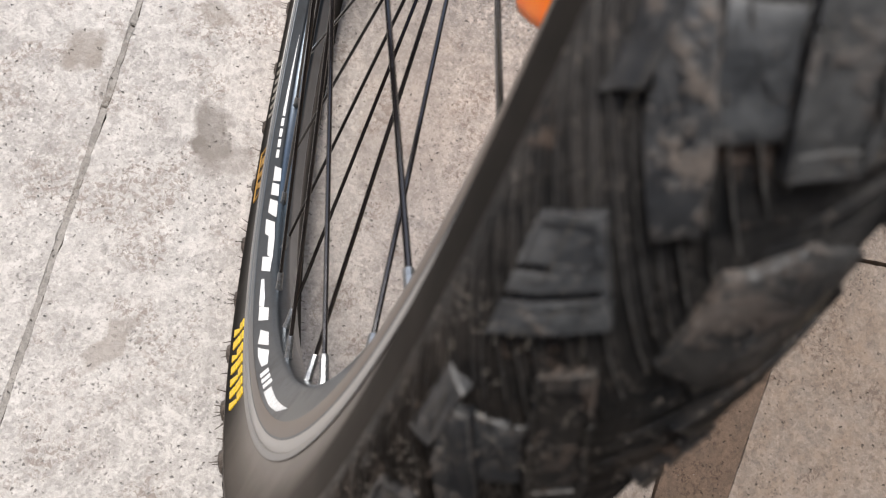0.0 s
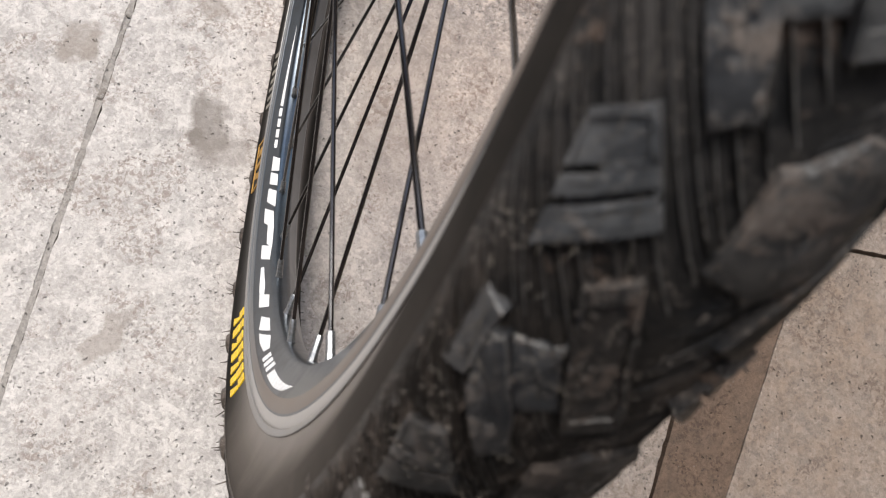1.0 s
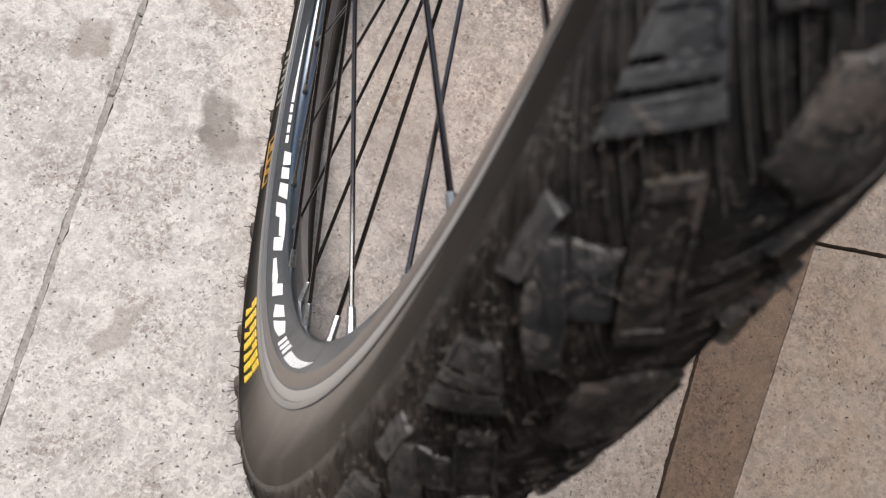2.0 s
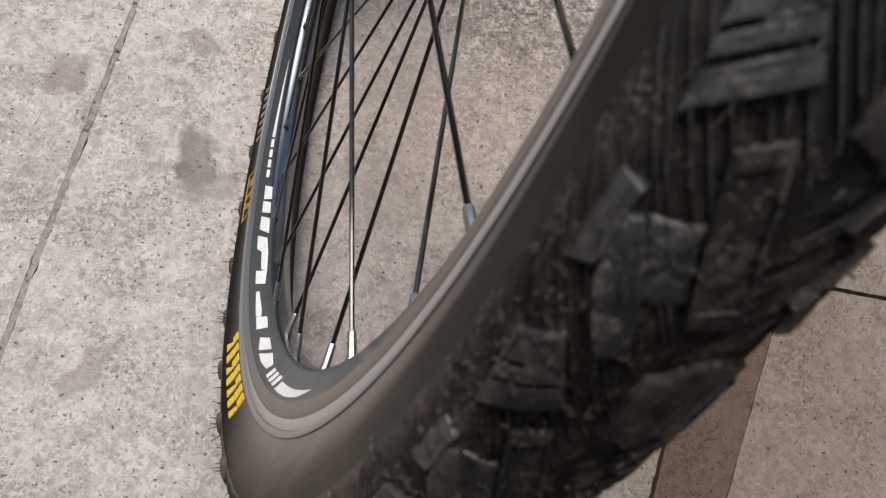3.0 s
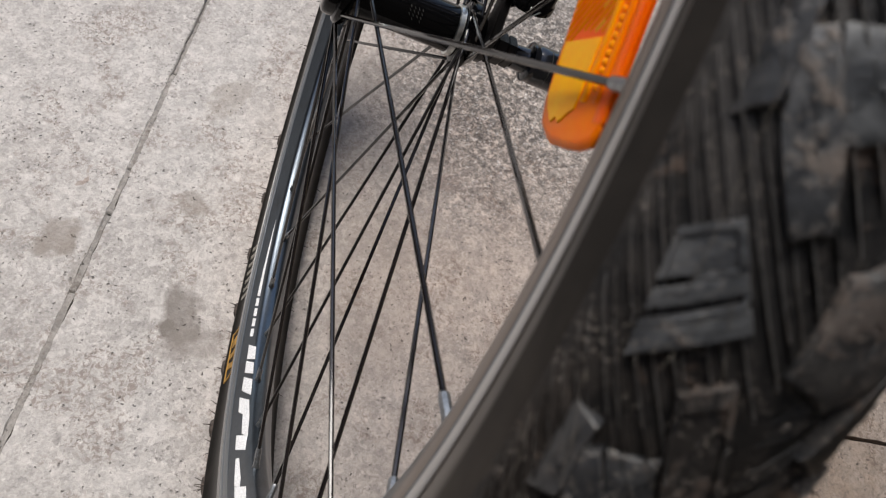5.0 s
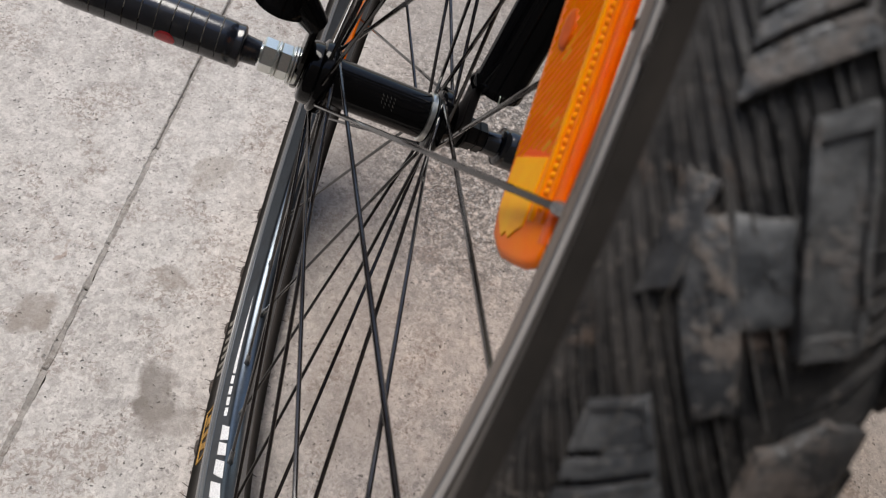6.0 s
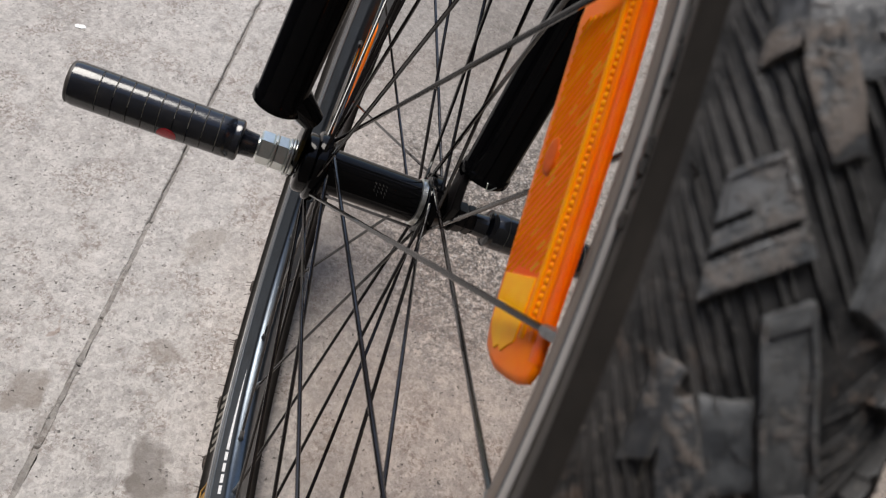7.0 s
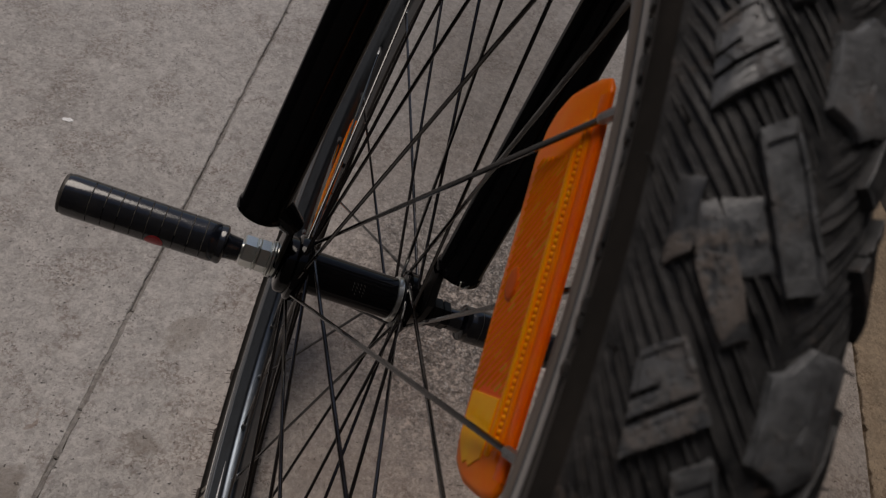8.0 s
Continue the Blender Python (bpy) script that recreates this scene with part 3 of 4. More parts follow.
def ribs():
    """Slanting ribs that cover the tread floor on both sides and meet near the crown as a chevron, each with a dusty raised edge."""
    bm = bmesh.new()
    rnd = random.Random(8)
    for side, shift in ((1, 0.0), (-1, 0.3)):
        first, last = (-75, -1.5) if side > 0 else (-75, -0.5)
        for k in range(540):
            a0 = k * 2 / 3 + shift + rnd.uniform(-0.05, 0.05)
            lean, tall = rnd.uniform(10.2, 11.2), rnd.uniform(0.0008, 0.0012) * (1.0 if side > 0 else 0.65)
            lines, dusty = [], []
            steps = 12
            for j in range(steps + 1):
                phi = first + (last - first) * j / steps
                a = a0 + (phi + 80) / lean
                end = 0.1 if j == 0 else 0.3 if j == steps else min(1.0, 0.4 + 0.25 * j)
                bit = 1 + 0.35 * noise.noise(Vector((a * 2.1, phi * 0.11, side)))
                # fewer pale edges on the far side: its shade is put into the colour
                dusty.append(noise.noise(Vector((a * 1.3, phi * 0.07, side + 5))) > (-0.25 if side > 0 else 0.45))
                w = 0.667 * (1 + 0.1 * noise.noise(Vector((a * 3, phi * 0.2, 3))))
                lines.append([bm.verts.new(on_tyre(a + d * w, phi * side, h)) for d, h in (
                    (-0.30, 0.0001), (-0.25, 0.0007 * tall / 0.001 * end), (0.17, 0.0008 * bit * end), (0.205, (tall + 0.0002) * bit * end), (0.31, (tall + 0.0001) * bit * end), (0.36, 0.0001))])
            for p, q, d in zip(lines, lines[1:], dusty):
                for j in range(5):
                    f = (p[j], p[j + 1], q[j + 1], q[j])
                    bm.faces.new(f if side > 0 else f[::-1]).material_index = 1 if j == 3 and d else 0
    ob = part("tread_ribs", bm, M_RUBBER, the_tyre, "slanted rubber ribs with dusty edges")
    ob.data.materials.append(M_CREST)
    return ob


tagged(ribs(), kind="stuff")

# the blocks repeat round the wheel in 38 slightly uneven steps; outlines of (degrees round the wheel, degrees round the section)
STEPS = 38
SLIT_BLOCK = [(137.07, -55.3), (136.33, -37.6), (138.25, -19.2), (139.95, -50)]
FLANK_BLOCK = [(132.0, -59), (132.1, -45), (134.2, -43), (134.75, -57)]
LONG_BLOCK = [(132.9, -51.5), (132.55, -39.5), (134.2, -25), (136.1, -12.5), (136.5, -24), (134.6, -41)]
GREY_BLOCK = [(132.6, -39), (132.3, -21.5), (133.2, -15), (134.15, -9.6), (134.62, -24.2)]
CENTRE_BLOCK = [(130.6, -29), (129.9, -15), (131.2, -7), (133.5, 3), (134.2, 4.5), (134.7, -5.5), (132.5, -18.5)]
CROWN_BLOCK = [(139.0, -3.5), (136.7, -3.5), (135.6, 8), (135.7, 30), (138.9, 33), (139.5, 8)]


def turned(k):
    """Degrees by which step k is turned from the first; the steps beside it are a little uneven."""
    return -360.0 * k / STEPS + {0: 0.0, 1: 0.28, 2: 0.0}.get(k, 0.0)


def prism_top(bm, poly, place, low, high, shrink, rough=0.0):
    """A block with rounded upper edges on the curved tyre."""
    cu = sum(p[0] for p in poly) / len(poly)
    cv = sum(p[1] for p in poly) / len(poly)
    rings = []
    for h, k in ((low, 0.0), (low + (high - low) * 0.82, shrink * 0.35), (low + (high - low) * 0.95, shrink * 0.6), (high, shrink)):
        rings.append([bm.verts.new(place(cu + (u - cu) * (1 - k), cv + (v - cv) * (1 - k), h)) for u, v in poly])
    c = len(poly)
    for x, y in zip(rings, rings[1:]):
        for j in range(c):
            bm.faces.new((x[j], x[(j + 1) % c], y[(j + 1) % c], y[j])).material_index = 1 if y is rings[-1] else 0
    # the top follows the curve of the tyre, worn a little uneven
    inner = [rings[-1]]
    for k in (0.75, 0.5, 0.25):
        inner.append([bm.verts.new(place(cu + (u - cu) * (1 - shrink) * k, cv + (v - cv) * (1 - shrink) * k, high + rough * noise.noise(Vector((u * 3.1, v * 0.45, k * 9))))) for u, v in poly])
    mid = bm.verts.new(place(cu, cv, high - rough * 0.3))
    for j in range(c):
        i = (j + 1) % c
        for x, y in zip(inner, inner[1:]):
            bm.faces.new((x[j], x[i], y[i], y[j]))
        bm.faces.new((inner[-1][j], inner[-1][i], mid))


def finer(poly, steps=3):
    out = []
    for k, p in enumerate(poly):
        q = poly[(k + 1) % len(poly)]
        out += [(p[0] + (q[0] - p[0]) * j / steps, p[1] + (q[1] - p[1]) * j / steps) for j in range(steps)]
    return out


def block_mesh(poly, high, slits, side, shift, seed):
    rnd = random.Random(seed)
    bm = bmesh.new()

    def place(u, v, h):
        x, y, z = on_tyre(u + shift, v * side, h * float(np.interp(abs(v), (44, 52, 60), (1.0, 0.7, 0.1))) if h > 0 else h)
        return (x - crooked(u + shift, math.hypot(y, z)), y, z)

    if slits == 1:
        mid = Vector((sum(p[0] for p in poly) / len(poly), sum(p[1] for p in poly) / len(poly)))
        prism_top(bm, finer(poly), place, -0.0005, high * 0.66, 0.05)
        for p, q in zip(poly, poly[1:] + poly[:1]):
            p, q = Vector(p), Vector(q)
            prism_top(bm, finer([tuple(p), tuple(q), tuple(q.lerp(mid, 0.2)), tuple(p.lerp(mid, 0.2))]), place, -0.0005, high * rnd.uniform(0.9, 1.05), 0.05)
    elif not slits:
        prism_top(bm, [(u + rnd.uniform(-0.09, 0.09), v + rnd.uniform(-0.9, 0.9)) for u, v in finer(poly)], place, -0.0005, high, 0.07, 0.0007)
    else:
        a, b, c, d = [Vector(p) for p in poly]
        quad = lambda s, e, f0, f1: [tuple(a.lerp(d, s).lerp(b.lerp(c, s), f0)), tuple(a.lerp(d, s).lerp(b.lerp(c, s), f1)), tuple(a.lerp(d, e).lerp(b.lerp(c, e), f1)), tuple(a.lerp(d, e).lerp(b.lerp(c, e), f0))]
        for q0, q1, f0, f1, k in ((0.0, 0.08, 0.0, 1.0, 1.0), (0.08, 0.40, 0.0, 0.10, 1.0), (0.08, 0.40, 0.10, 0.90, 0.86), (0.08, 0.40, 0.90, 1.0, 1.0), (0.40, 0.47, 0.46, 1.0, 0.9), (0.47, 0.63, 0.0, 1.0, 0.94),
                                  (0.63, 0.71, 0.93, 1.0, 0.8), (0.71, 0.80, 0.0, 0.97, 0.95), (0.80, 1.0, 0.0, 1.0, 1.0)):
            prism_top(bm, finer(quad(q0, q1, f0, f1)), place, -0.0005, high * k, 0.03, 0.0002)
        prism_top(bm, finer(quad(0.02, 0.98, 0.05, 0.95)), place, -0.0005, high * 0.3, 0.02)
    bmesh.ops.recalc_face_normals(bm, faces=bm.faces)
    return bm


def tread_blocks():
    """Every block of the front half is a piece of its own; the blocks behind share one mesh."""
    kinds = ((SLIT_BLOCK, 0.0026, 3, M_BLOCK), (FLANK_BLOCK, 0.0026, 0, M_SLICK), (LONG_BLOCK, 0.0023, 0, M_SLICK), (GREY_BLOCK, 0.0013, 0, M_BLOCK), (CENTRE_BLOCK, 0.0025, 1, M_CROWN), (CROWN_BLOCK, 0.0019, 0, M_CROWN))
    rest = bmesh.new()
    for side, shift in ((1, 0.0), (-1, 4.7)):
        for n, (poly, high, slits, material) in enumerate(kinds[:6] if side > 0 else kinds[:4]):
            first = None
            for k in range(-10, STEPS - 10):
                turn = Matrix.Translation((crooked(poly[0][0] + 1 + shift + turned(k), 0.32), 0, 0)) @ Matrix.Rotation(radians(turned(k)), 4, "X")
                if first is None:
                    # the far side takes only dark rubber, painting the shade it lies in
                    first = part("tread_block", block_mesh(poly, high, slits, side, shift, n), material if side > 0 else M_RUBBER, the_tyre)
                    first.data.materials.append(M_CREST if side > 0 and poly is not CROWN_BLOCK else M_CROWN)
                    first.matrix_local = turn
                elif k <= 7:
                    ob = new("tread_block", first.data)
                    ob.parent = the_tyre
                    ob.matrix_local = turn
                else:
                    piece = first.data.copy()
                    piece.transform(turn)
                    rest.from_mesh(piece)
                    bpy.data.meshes.remove(piece)
    tagged(part("tread", rest, M_RUBBER, the_tyre, "tread blocks of the rear half"), kind="stuff")


tread_blocks()


def whiskers():
    """Moulding hairs left on the shoulders."""
    bm = bmesh.new()
    rnd = random.Random(11)
    for k in range(150):
        a, side = 60 + k * 1.75 + rnd.uniform(-0.8, 0.8), rnd.choice((-1, 1))
        if side < 0 and 128 < a < 186:
            continue
        phi = side * rnd.choice((60, 68, 74, 78, 40))
        base = Vector(on_tyre(a, phi, -0.0003))
        tip = Vector(on_tyre(a + rnd.uniform(-0.5, 0.5), phi + rnd.uniform(-7, 7), rnd.uniform(0.003, 0.0065)))
        tube(bm, [base, base.lerp(tip, 0.5), tip], [0.00045, 0.0003, 0.0002], 5)
    return part("rubber_whisker", bm, M_RUBBER, the_tyre, "thin rubber moulding hairs")


tagged(whiskers(), kind="stuff")


def shoulder_knobs():
    """The row of knobs along the shoulder, with a moulding hair or two on each."""
    rnd = random.Random(17)
    for k in range(10):
        a = 195.4 + 10.1 * k + rnd.uniform(-0.4, 0.4)
        bm = bmesh.new()
        prism_top(bm, [(a - 1.1, -76), (a - 0.5, -80), (a + 0.9, -78), (a + 1.2, -62), (a + 0.7, -44), (a - 0.4, -42), (a - 1.2, -58)], on_tyre, -0.0006, rnd.uniform(0.0020, 0.0028), 0.5, 0.0003)
        for _ in range(rnd.choice((1, 2, 2, 3))):
            u, v = a + rnd.uniform(-0.7, 0.7), rnd.uniform(-78, -60)
            base, tip = Vector(on_tyre(u, v, 0.0012)), Vector(on_tyre(u + rnd.uniform(-0.3, 0.3), v - rnd.uniform(0, 6), rnd.uniform(0.005, 0.0075)))
            tube(bm, [base, base.lerp(tip, 0.5), tip], [0.0004, 0.0003, 0.0002], 5)
        part("shoulder_knob", bm, M_RUBBER, the_tyre)


shoulder_knobs()


def nubs():
    """Small torn nubs of rubber along the edge of the sidewall beside the rim."""
    bm = bmesh.new()
    rnd = random.Random(14)
    a = 88.0
    while a < 128:
        a += rnd.choice((0.6, 0.8, 1.1, 1.9)) * rnd.uniform(0.8, 1.2)
        r, long, high = 0.2912 + rnd.uniform(-0.0010, 0.0016), rnd.uniform(0.25, 0.8), rnd.uniform(0.0004, 0.0014)
        tip = rnd.uniform(-0.5, 0.5)
        poly = [(a - long, r - 0.0004), (a + tip * long, r - 0.0022), (a + long, r - 0.0003), (a + long * 0.8, r + 0.0022), (a - long * 0.7, r + 0.0020)]
        prism_top(bm, poly, on_side, -0.0004, high, 0.35)
    return part("rubber_nub", bm, M_RUBBER, the_tyre, "small torn rubber nubs")


tagged(nubs(), kind="stuff")


def mud_lumps():
    """Crumbs of dried mud stuck in the tread."""
    bm = bmesh.new()
    rnd = random.Random(21)
    nests = [(rnd.uniform(115, 185), rnd.choice((rnd.uniform(-42, -10), rnd.uniform(-8, 22), rnd.uniform(-8, 22)))) for _ in range(90)]
    for _ in range(200):
        a, phi = rnd.choice(nests)
        a, phi = a + rnd.gauss(0, 0.8), phi + rnd.gauss(0, 4.0)
        r = 0.00006 + 0.00026 * rnd.random() ** 4
        c = Vector(on_tyre(a, phi, rnd.choice((0.0004, 0.0008, 0.0021))))
        rot = Euler((rnd.random() * 6, rnd.random() * 6, rnd.random() * 6)).to_matrix()
        vs = [bm.verts.new(c + rot @ Vector(p) * r * rnd.uniform(0.6, 1.3)) for p in ((1, 0, 0), (-1, 0, 0), (0, 1, 0), (0, -1, 0), (0, 0, 0.8), (0, 0, -0.8))]
        for i, j, k in ((0, 2, 4), (2, 1, 4), (1, 3, 4), (3, 0, 4), (2, 0, 5), (1, 2, 5), (3, 1, 5), (0, 3, 5)):
            bm.faces.new((vs[i], vs[j], vs[k]))
    return part("dried_mud", bm, M_MUD, the_tyre, "crumbs of dried brown mud", smooth=False)


tagged(mud_lumps(), kind="stuff")


def mud_cakes():
    """Flat lumps of mud and chaff caked between and over the blocks on the front of the tyre."""
    bm = bmesh.new()
    rnd = random.Random(31)
    for _ in range(150):
        a = rnd.triangular(136, 172, 150)
        phi = rnd.gauss(-44, 18)
        if not -76 < phi < -12 or a < 141.5:
            continue
        size, high, turn = rnd.uniform(0.2, 0.6) * rnd.uniform(0.6, 1.2), rnd.choice((0.0004, 0.0006, 0.0008, 0.0010, 0.0014)), rnd.uniform(0, 6.28)
        count = rnd.randint(7, 10)
        stretch = rnd.uniform(1.0, 3.0)
        skirt, crest = [], []
        for k in range(count):
            t = 2 * math.pi * k / count
            w = rnd.uniform(0.55, 1.15)
            x, y = stretch * math.cos(t) * w, math.sin(t) * w
            u, v = x * math.cos(turn) - y * math.sin(turn), x * math.sin(turn) + y * math.cos(turn)
            skirt.append(bm.verts.new(on_tyre(a + u * size * 0.6, phi + v * size * 9, 0.0)))
            crest.append(bm.verts.new(on_tyre(a + u * size * 0.3, phi + v * size * 4.5, high * rnd.uniform(0.7, 1.0))))
        mid = bm.verts.new(on_tyre(a, phi, high * rnd.uniform(0.95, 1.12)))
        for k in range(count):
            j = (k + 1) % count
            bm.faces.new((skirt[k], skirt[j], crest[j], crest[k]))
            bm.faces.new((crest[k], crest[j], mid))
    bmesh.ops.recalc_face_normals(bm, faces=bm.faces)
    return part("mud_cake", bm, M_CAKE, the_tyre, "caked brown mud")


tagged(mud_cakes(), kind="stuff")


def fibres():
    """Dry plant fibres caught on the tread."""
    bm = bmesh.new()
    rnd = random.Random(2)
    chaff = []
    for _ in range(46):
        a, p, turn, long = rnd.uniform(139, 156), rnd.uniform(-68, -12), rnd.uniform(0, 3.14), rnd.uniform(0.15, 0.6)
        chaff.append((a, p, a + long * math.cos(turn), p + 13 * long * math.sin(turn)))
    for a0, p0, a1, p1 in [(133.6, -46, 138.0, -42), (138.2, -34, 139.9, -38), (137.8, -30, 139.4, -20), (140.6, -58, 143.4, -44), (141.2, -48, 142.9, -52), (142.5, -66, 144.8, -60)] + chaff:
        pts = []
        for k in range(9):
            t = k / 8
            pts.append(on_tyre(a0 + (a1 - a0) * t + rnd.uniform(-1, 1) * 0.012 * abs(a1 - a0), p0 + (p1 - p0) * t + rnd.uniform(-1, 1) * 0.03 * abs(p1 - p0), 0.0026 + 0.0004 * math.sin(t * 9)))
        tube(bm, pts, 0.00005, 5)
    return part("plant_fibre", bm, M_STRAW, the_tyre, "dry plant fibres")


tagged(fibres(), kind="stuff")


# printed marks on the tyre's side
def side_mark(name, poly, material, label=""):
    bm = bmesh.new()
    prism_top(bm, finer(poly, 4), on_side, -0.0002, 0.0006, 0.02)
    return part(name, bm, material, the_tyre, label)


for k in range(7):
    a = 199.6 + 2.5 * k
    cut = (0.2975, 0.2990, 0.2965)[k % 3]
    side_mark("yellow_mark", [(a, 0.2920), (a + 1.7, 0.2920), (a + 2.05, cut), (a + 0.45, cut)], M_YELLOW, "yellow print on the sidewall")
    side_mark("yellow_mark", [(a + 0.5, cut + 0.0009), (a + (2.1 if k % 2 else 1.3), cut + 0.0009), (a + 2.4, 0.3042), (a + 0.9, 0.3042)], M_YELLOW, "yellow print on the sidewall")
for poly in ([(241, 0.2905), (250, 0.2905), (250, 0.2914), (241, 0.2914)], [(241, 0.3026), (250, 0.3026), (250, 0.3035), (241, 0.3035)], [(241, 0.2914), (241.4, 0.2914), (241.4, 0.3026), (241, 0.3026)],
             [(249.6, 0.2914), (250, 0.2914), (250, 0.3026), (249.6, 0.3026)], [(242.5, 0.2930), (243.6, 0.2930), (244.4, 0.3010), (243.2, 0.3010)],
             [(245, 0.2930), (246, 0.2930), (246, 0.3010), (245, 0.3010)], [(247, 0.2945), (248.6, 0.2945), (248.6, 0.2998), (247, 0.2998)]):
    side_mark("ochre_mark", poly, M_GOLD, "ochre print on the sidewall")
for k in range(7):
    side_mark("pale_mark", [(256 + 1.5 * k, 0.2925), (256.8 + 1.5 * k, 0.2925), (256.9 + 1.5 * k, 0.3025), (256.2 + 1.5 * k, 0.3025)], M_GREY, "worn pale print on the sidewall")

# rim
RIM = [(-0.0128, 0.2846), (-0.0130, 0.2840), (-0.0130, 0.2808), (-0.0126, 0.2785), (-0.0114, 0.2765), (-0.0056, 0.2662),
       (-0.0047, 0.2646), (-0.0036, 0.2636), (-0.0015, 0.2630)]
RIM = RIM + [(0.002 - x, r) for x, r in RIM[::-1]] + [(0.0128, 0.2852), (0.0120, 0.279), (-0.0100, 0.279), (-0.0108, 0.2846)]
rim = part("rim", lathe(RIM, 288), M_RIM, bicycle, "glossy black double-wall rim with white decal")


for s in (-1, 1):
    ring = [(0.0131, 0.2826), (0.0136, 0.2822), (0.0137, 0.2812), (0.0134, 0.2790), (0.0126, 0.2769), (0.0118, 0.2769), (0.0118, 0.2826)]
    part("brake_track", lathe([(0.0006 + s * x, r) for x, r in ring], 288), M_FLANK, rim, "satin grey brake track")
    ring = [(0.0128, 0.2873), (0.0141, 0.2872), (0.0144, 0.2866), (0.0141, 0.2838), (0.0137, 0.2831), (0.0122, 0.2831), (0.0122, 0.2873)]
    part("rim_lip", lathe([(0.0006 + s * x, r) for x, r in ring], 288), M_TRACK, rim, "satin grey outer lip of the rim")


def on_rim(a, s, h):
    """A point on the rim's slanted side: s from 0 at its outer edge to 1 at its inner edge."""
    x, r = -0.0114 + (0.0114 - 0.0056) * s, 0.2765 + (0.2662 - 0.2765) * s
    k, q = h / 0.93, radians(a)
    x, r = x - k * 0.87, r - k * 0.49
    return (x, r * math.cos(q), r * math.sin(q))


def decal(poly, label="white rim decal"):
    bm = bmesh.new()
    prism_top(bm, finer(poly, 5), lambda u, v, h: on_rim(u, v, h), -0.0001, 0.00012, 0.01)
    part("decal", bm, M_WHITE, rim, label)


decal([(177.7, 0.40), (181.0, 0.15), (185.0, 0.09), (190.4, 0.12), (189.6, 0.50), (184.5, 0.43)])
for a in (191.4, 193.2, 195.0):
    decal([(a, 0.15), (a + 1.1, 0.16), (a + 0.5, 0.62), (a - 0.7, 0.62)])
# plain blocks of the worn-off lettering
for poly in ([(207.2, 0.44), (204.6, 0.92), (201.2, 0.84), (204.4, 0.22)], [(203.4, 0.22), (199.9, 0.82), (196.8, 0.62), (197.6, 0.30), (201.0, 0.18)],
             [(219.3, 0.45), (218.8, 0.67), (214.2, 0.75), (211.9, 0.67), (213.4, 0.34)], [(213.2, 0.36), (210.7, 1.02), (207.8, 0.94), (210.0, 0.30)],
             [(232.6, 0.42), (230.4, 1.20), (226.4, 1.30), (229.4, 0.44)], [(228.4, 0.80), (226.6, 1.30), (222.0, 1.22), (223.9, 0.80)], [(224.5, 0.42), (222.4, 1.20), (219.4, 1.08), (221.4, 0.40)],
             [(243.2, 0.62), (241.7, 1.28), (239.0, 1.32), (240.2, 0.62)], [(239.9, 0.59), (238.4, 1.26), (235.9, 1.30), (237.4, 0.59)], [(236.6, 0.57), (234.7, 1.30), (231.2, 1.30), (233.8, 0.52)]):
    decal(poly)
for a in (245.0, 247.1, 249.2, 251.3):
    decal([(a, 0.56), (a + 1.6, 0.57), (a + 1.2, 0.86), (a - 0.4, 0.85)])
decal([(253.3, 0.58), (257.5, 0.64), (263.5, 0.74), (268.5, 0.84), (263.5, 0.86), (257.6, 0.86), (252.9, 0.86)])

# hub, turned about the axle, which lies a little below the middle of the rim
MID = Vector((0, -0.0025, -0.0016))
HUB = [(-0.0408, 0.0055), (-0.0408, 0.0140), (-0.0398, 0.0158), (-0.0385, 0.0164), (-0.0345, 0.0166), (-0.0335, 0.0186), (-0.0322, 0.0192), (-0.0275, 0.0192), (-0.0262, 0.0180), (-0.0255, 0.0128), (-0.022, 0.0124), (0.0255, 0.0124),
       (0.0268, 0.0124), (0.0275, 0.0132), (0.0300, 0.0132), (0.0312, 0.0180), (0.0325, 0.0192), (0.0360, 0.0188), (0.0385, 0.0160), (0.0420, 0.0125), (0.0420, 0.0055)]
hub = part("hub", lathe(HUB, 64, closed=False), M_BLACK, bicycle, "gloss black hub shell")
hub.location = MID
# an added steel ring stands in for the highlight on the gloss black shell
band = part("hub_highlight_ring", lathe([(0.0262, 0.0112), (0.0268, 0.0136), (0.0296, 0.0137), (0.0302, 0.0112)], 48), M_STEEL, hub, "bright ring standing in for a highlight on the hub")
for k, x in enumerate((0.0000, 0.0021, 0.0042, 0.0063)):
    for j in range(3 + k % 2):
        a = radians(118 + 9 * j)
        bm = bmesh.new()
        prism_top(bm, [(x, 0), (x + 0.0004, 0), (x + 0.0011, 0.7), (x + 0.0007, 0.7)], lambda u, v, h: (u, (0.0124 + h) * math.cos(a + 0.13 * v), (0.0124 + h) * math.sin(a + 0.13 * v)), -0.0001, 0.0001, 0.0)
        part("print_mark", bm, M_DIM, hub, "worn grey print")
part("axle", tube(bmesh.new(), [MID + Vector((-0.072, 0, 0)), MID + Vector((0.080, 0, 0))], 0.0045, 14), M_STEEL, bicycle)

FLANGE_L, FLANGE_R, FLANGE_RADIUS = -0.0290, 0.0338, 0.0163
SPOKE_START, SPOKE_SIGN = -5.3, (-1, 1, 1, -1)


